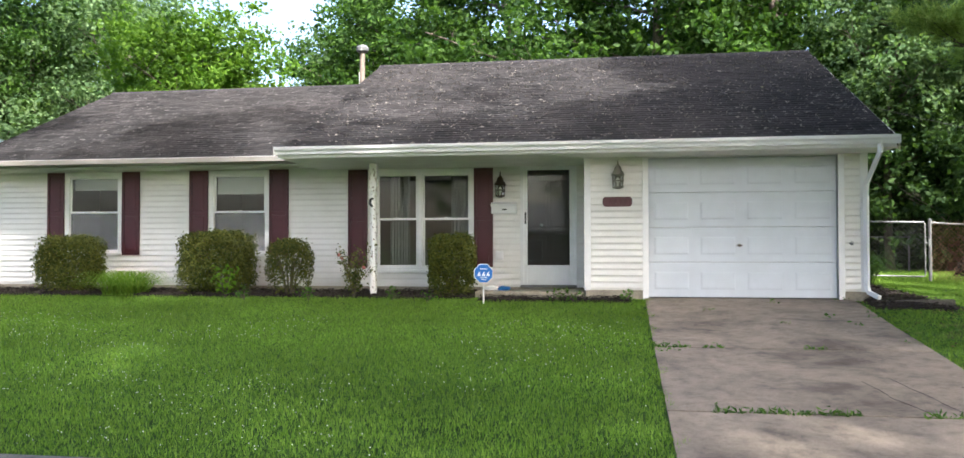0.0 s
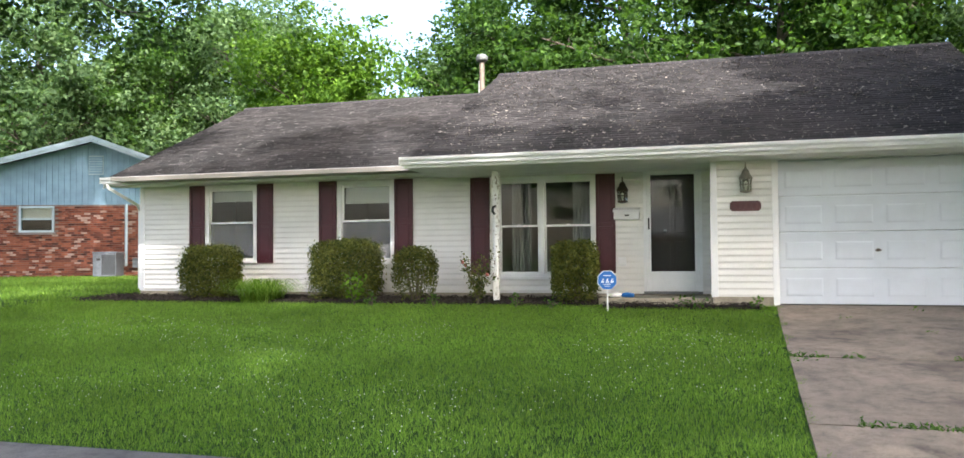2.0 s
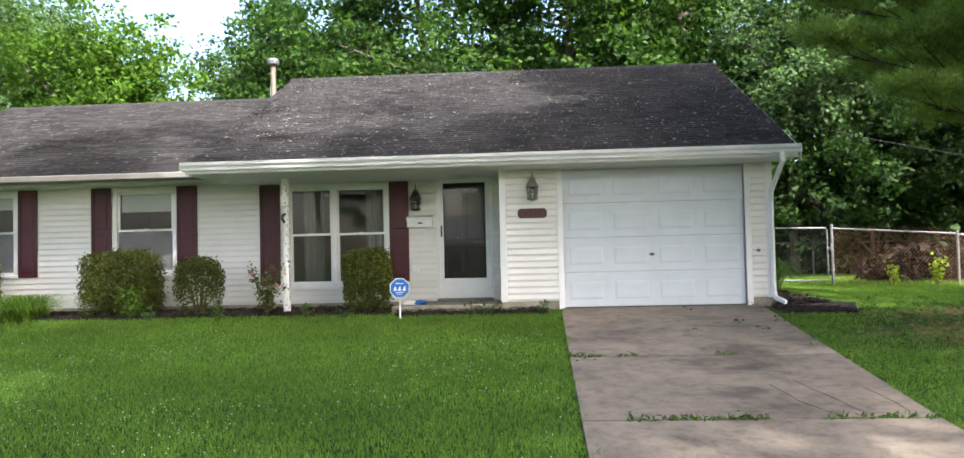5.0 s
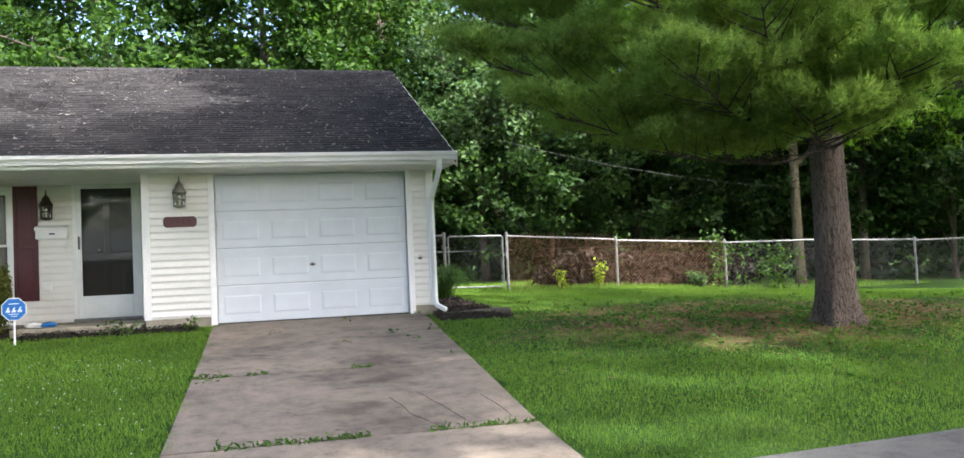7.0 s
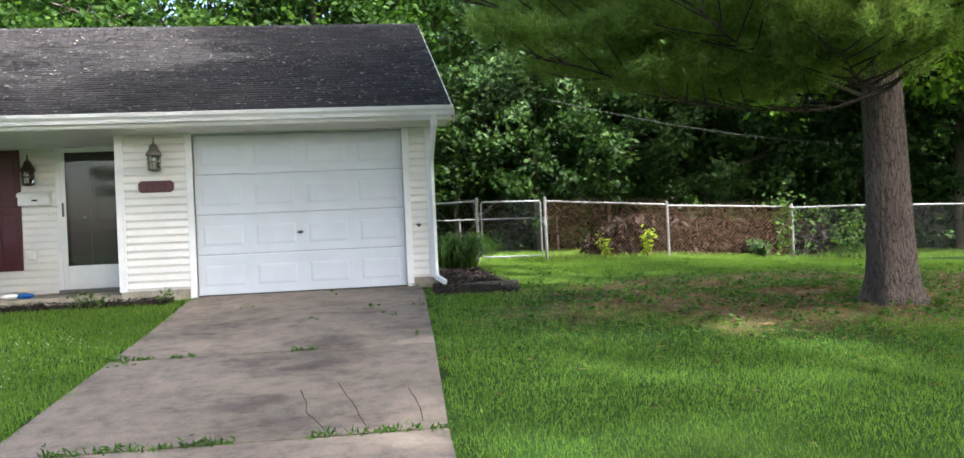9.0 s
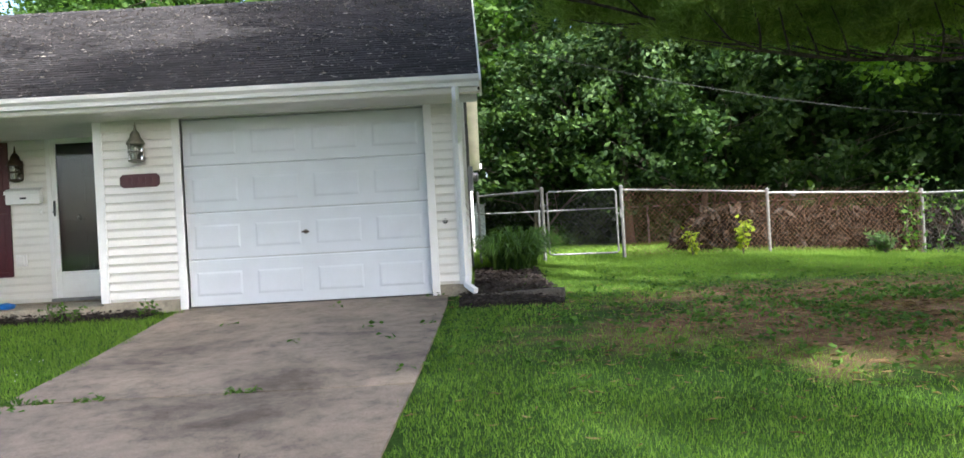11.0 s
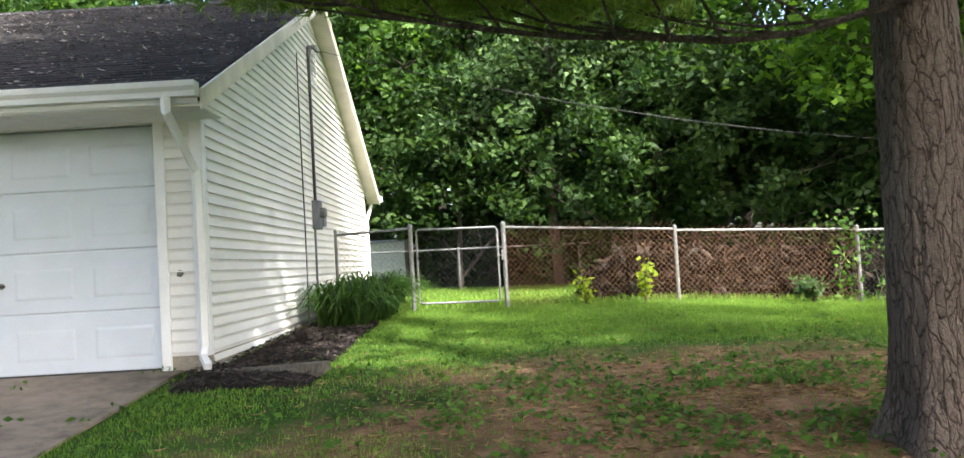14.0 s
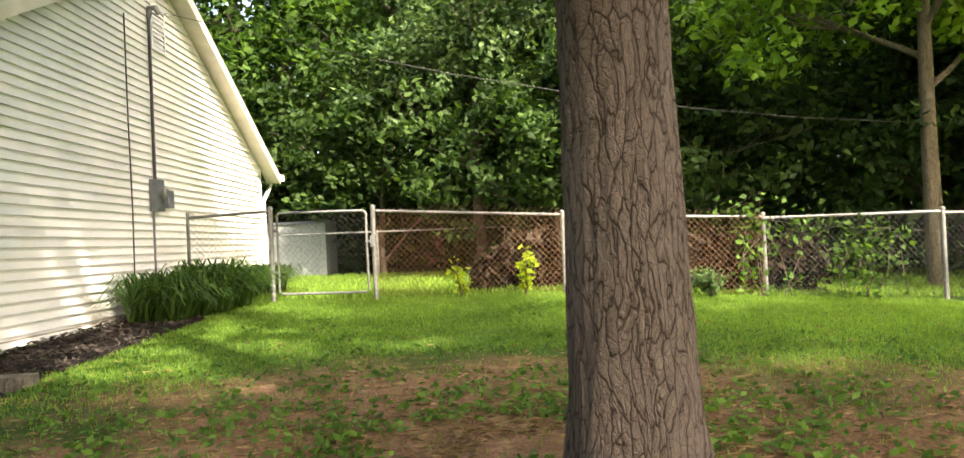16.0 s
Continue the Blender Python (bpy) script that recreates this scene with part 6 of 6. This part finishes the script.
def leafy_plant(name, x, y, height, spread, stems, leaf_n, leaf_size, label, leaf, blooms=0, group=""):
    t = thing(name, label, "plant", group, at=pose(x, y, float(gz(x, y)) + 0.01))
    rr = random.Random(int(x * 37 + y * 11))
    geo, pts, ends = Geo(), [], []
    for _ in range(stems):
        a, o = rr.uniform(0, 6.283), spread * rr.uniform(0.3, 1)
        h = height * rr.uniform(0.55, 1)
        c = [Vector((0, 0, -0.03)), Vector((o * 0.3 * math.cos(a), o * 0.3 * math.sin(a), h * 0.5)), Vector((o * math.cos(a), o * math.sin(a), h))]
        part("stem", Geo().tube(c, [0.008, 0.006, 0.003], 5), BARK, t)
        ends.append(c[2])
        for _ in range(leaf_n):
            u = rr.uniform(0.25, 1)
            q = c[0].lerp(c[1], u * 2) if u < 0.5 else c[1].lerp(c[2], u * 2 - 1)
            pts.append(tuple(q + Vector((rr.gauss(0, 0.05), rr.gauss(0, 0.05), rr.gauss(0, 0.04)))))
    v, f = leaves(np.array(pts), leaf_size, 0.3, 0.1, 0.6)
    cloud("leaves", v, f, leaf, t)
    for e in ends[:blooms]:
        bm = bmesh.new()
        bmesh.ops.create_icosphere(bm, subdivisions=2, radius=0.03)
        for vv in bm.verts:
            vv.co *= 1 + 0.35 * noise.noise(vv.co * 40)
            vv.co += e
        me = bpy.data.meshes.new("bloom")
        bm.to_mesh(me)
        bm.free()
        me.materials.append(BLOOM)
        part("bloom", me, BLOOM, t)
    return t


leafy_plant("rose_bush", -4.32, 13.55, 0.86, 0.40, 16, 44, 0.055, "straggly rose bush with fading pink blooms", BOX_LEAF, 3)
leafy_plant("sapling", -6.45, 13.35, 0.62, 0.2, 7, 16, 0.09, "bright green leafy sapling before the hedge shrub", LEAF_LIME)
for x, y, h in ((-5.0, 13.3, 0.3), (-6.1, 13.25, 0.3), (-3.6, 13.3, 0.28), (-1.0, 13.35, 0.28), (-0.75, 13.3, 0.34), (0.1, 13.4, 0.22), (-3.0, 13.2, 0.2)):
    leafy_plant("weed", x, y, h * 0.7, 0.18, 6, 7, 0.06, "low green weed growing in the mulch", STRAP_LEAF, group="weeds in the beds")
leafy_plant("yellow_sapling", 8.55, 19.25, 0.75, 0.18, 5, 26, 0.10, "yellow-green sapling by the wire fence", YELLOW_LEAF, group="yellow saplings")
leafy_plant("yellow_sapling", 7.65, 19.3, 0.55, 0.16, 4, 20, 0.10, "yellow-green sapling by the wire fence", YELLOW_LEAF, group="yellow saplings")
leafy_plant("weed", 11.1, 19.2, 0.4, 0.4, 16, 16, 0.10, "broad grey-green weed at the foot of the fence", LEAF_GREY, group="weeds in the beds")

# vines over the fence
def vine(x0, x1, zt, count, label, seed):
    t = thing("climbing_vine", label, "vine", "vines on the fence")
    rr = random.Random(seed)
    geo, pts = Geo(), []
    for _ in range(count):
        x = rr.uniform(x0, x1)
        zb = float(gz(x, FY))
        c = [Vector((x, FY + rr.uniform(-0.08, 0.08), zb)), Vector((x + rr.gauss(0, 0.15), FY - 0.05, (zb + zt) / 2)), Vector((x + rr.gauss(0, 0.3), FY + rr.uniform(-0.1, 0.1), zt + rr.uniform(-0.2, 0.35))), Vector((x + rr.gauss(0, 0.5), FY + rr.uniform(-0.2, 0.2), zt + rr.uniform(-0.5, 0.2)))]
        part("stem", Geo().tube(c, [0.008, 0.007, 0.005, 0.003], 4), BARK, t)
        for _ in range(34):
            k = rr.randint(0, 2)
            q = c[k].lerp(c[k + 1], rr.random())
            pts.append(tuple(q + Vector((rr.gauss(0, 0.09), rr.gauss(0, 0.07), rr.gauss(0, 0.08)))))
    v, f = leaves(np.array(pts), 0.10, 0.3, 0.3, 0.7)
    cloud("leaves", v, f, STRAP_LEAF, t)


vine(11.6, 12.3, 1.75, 8, "leafy green vine climbing over the fence post", 3)
vine(12.7, 14.2, 1.35, 9, "loose leafy green vine spreading along the fence", 4)

# stand-in for the shaded growth behind the mesh, shade put into its brown
n = 3200
bx, by = rng.uniform(7.8, 13.2, n), rng.uniform(20.2, 22.0, n)
bh = rng.uniform(0, 0.85, n) * np.clip((bx - 7.3) / 1.2, 0.2, 1)
pts = np.stack([bx, by, gz(bx, by) + bh], 1)
v, f = leaves(pts, 0.26, 0.0, 0.4, 0.35)
dark_growth_mat = mat_leaf("dead_brush", (0.010, 0.008, 0.005, 1), (0.036, 0.022, 0.012, 1), 0.15)
tagged(cloud("dead_brush", v, f, dark_growth_mat), "dense dark brown growth behind the wire fence, shade put into its colour", "brush", kind="stuff")

# ---- grass ----
def grass_area(n, x0, x1, y0, y1, keep, h0, h1, width):
    x, y = rng.uniform(x0, x1, n), rng.uniform(y0, y1, n)
    k = keep(x, y)
    x, y = x[k], y[k]
    n = len(x)
    a, lean = rng.uniform(0, 2 * np.pi, n), rng.uniform(0.15, 0.9, n)
    h = rng.uniform(h0, h1, n) * (0.75 + 0.5 * rng.random(n))
    z = gz(x, y)
    base = np.stack([x, y, z - 0.005], 1)
    side = np.stack([-np.sin(a), np.cos(a), 0 * a], 1) * (width * rng.uniform(0.7, 1.3, n))[:, None]
    out = np.stack([np.cos(a), np.sin(a), 0 * a], 1) * (h * lean)[:, None]
    tip = base + out + np.stack([0 * h, 0 * h, h], 1)
    v = np.stack([base - side, base + side, tip], 1).reshape(-1, 3)
    return v, np.arange(3 * n).reshape(-1, 3)


def bare_noise(x, y):
    d = np.hypot((x - 8.0) * 0.72, y - 11.9)
    nse = np.array([noise.noise((float(a) * 0.9, float(b) * 0.9, 0.5)) for a, b in zip(x, y)])
    return d + 1.6 * nse


def lawn_keep(x, y):
    k = y > road_edge(x) + 0.02
    ragged = 0.05 * np.sin(y * 5.3) + 0.03 * np.sin(y * 13.1 + 1)
    k &= ~((x > DRIVE_X0 + 0.02 + ragged) & (x < drive_right(y) + ragged) & (y < 13.9))
    for a, b, c, d in BEDS:
        k &= ~((x > a + 0.06) & (x < b - 0.06) & (y > c + 0.08) & (y < d))
    k &= ~((x > X_L) & (x < X_R) & (y > 13.6) & (y < 24.4))
    d = bare_noise(x, y)
    k &= rng.random(len(x)) < np.clip((d - 2.0) / 1.6, 0.10, 1.0)
    return k


for nm, args in (("lawn_grass", (330000, -13.0, 0.5, 5.0, 13.9, lawn_keep, 0.028, 0.058, 0.0040)), ("side_grass", (430000, 3.0, 14.5, 5.7, 19.6, lawn_keep, 0.022, 0.046, 0.0034)),
                 ("far_grass", (90000, -28.0, -12.0, 3.0, 26.0, lawn_keep, 0.06, 0.10, 0.011)), ("yard_grass", (50000, 3.5, 18.0, 19.6, 28.0, lawn_keep, 0.06, 0.11, 0.010))):
    v, f = grass_area(*args)
    tagged(cloud(nm, v, f, GRASS), "mown green lawn grass with clover", "grass", kind="stuff")
# clover heads
n = 2600
x, y = rng.uniform(-11, 0.2, n), rng.uniform(4.2, 11.5, n)
k = (y > road_edge(x) + 0.1) & (np.array([noise.noise((float(a) * 0.5, float(b) * 0.5, 9.0)) for a, b in zip(x, y)]) > -0.1)
x, y = x[k], y[k]
c = np.stack([x, y, gz(x, y) + rng.uniform(0.06, 0.10, len(x))], 1)
octa = np.array([(1, 0, 0), (0, 1, 0), (-1, 0, 0), (0, -1, 0), (0, 0, 1), (0, 0, -1)]) * 0.005
v = (c[:, None] + octa[None] * rng.uniform(0.7, 1.3, (len(c), 1, 1))).reshape(-1, 3)
fo = np.array([(0, 1, 4), (1, 2, 4), (2, 3, 4), (3, 0, 4), (1, 0, 5), (2, 1, 5), (3, 2, 5), (0, 3, 5)])
f = (np.arange(len(c))[:, None, None] * 6 + fo[None]).reshape(-1, 3)
tagged(cloud("clover_heads", v, f, CLOVER), "small white clover heads in the lawn", "flowers", kind="stuff")
# weeds in the joints of the driveway
jx, jy = [], []
for yy, runs in ((7.115, ((0.7, 1.85), (2.3, 3.38))), (9.845, ((0.32, 0.75), (0.9, 1.1), (1.95, 2.2)))):
    for a, b in runs:
        m = int(170 * (b - a))
        jx.append(rng.uniform(a, b, m))
        jy.append(yy + rng.normal(0, 0.025, m))
jx, jy = np.concatenate(jx), np.concatenate(jy)
v, f = leaves(np.stack([jx, jy, gz(jx, jy) + 0.02 + np.abs(rng.normal(0, 0.022, len(jx)))], 1), 0.06, 0.0, -0.5, 0.25)
tagged(cloud("joint_weeds", v, f, STRAP_LEAF), "grass and weeds growing in the driveway joints", "weeds", kind="stuff")
# bark chips on the beds
for a, b, c, d in BEDS:
    n = int((b - a) * (d - c) * 420)
    x, y = rng.uniform(a + 0.06, b - 0.06, n), rng.uniform(c + 0.04, d - 0.04, n)
    v, f = leaves(np.stack([x, y, gz(x, y) + 0.042 + np.abs(rng.normal(0, 0.012, n))], 1), 0.065, 0.75, 0, 0.35)
    tagged(cloud("bark_chips", v, f, CHIPS), "dark shredded bark chips on the bed", "mulch", kind="stuff")
# fallen bits on the roof and needles round the pine
n = 2600
x, s = rng.uniform(-5.3, 3.9, n), rng.random(n) ** 0.8
pts = np.stack([x, EAVE_Y + (RIDGE_Y - EAVE_Y) * s, EAVE_Z + (RIDGE_Z - EAVE_Z) * s + 0.03], 1)
v, f = leaves(pts, 0.055, 0.9, 0, 0.35, 0.6)
tagged(cloud("roof_debris", v, f, DEBRIS), "pale fallen twigs and leaves scattered on the shingles", "debris", kind="stuff")
n = 5200
a, d = rng.uniform(0, 6.283, n), np.abs(rng.normal(0, 1.9, n)) + 0.25
x, y = 8.2 + np.cos(a) * d * 1.25, 11.7 + np.sin(a) * d
pts = np.stack([x, y, gz(x, y) + 0.008], 1)
v, f = leaves(pts, 0.085, 0.92, 0, 0.14)
tagged(cloud("needle_litter", v, f, LITTER), "dry brown needles and leaf litter under the pine", "litter", kind="stuff")
n = 900
a, d = rng.uniform(0, 6.283, n), np.abs(rng.normal(0, 1.7, n)) + 0.5
x, y = 8.0 + np.cos(a) * d * 1.3, 11.9 + np.sin(a) * d
cl = np.repeat(np.stack([x, y, gz(x, y) + 0.03], 1), 7, 0) + rng.normal(size=(n * 7, 3)) * np.array([0.06, 0.06, 0.015])
v, f = leaves(cl, 0.06, 0.6, -0.2, 0.6)
tagged(cloud("ground_weeds", v, f, STRAP_LEAF), "low broad-leaved weeds on the bare earth", "weeds", kind="stuff")
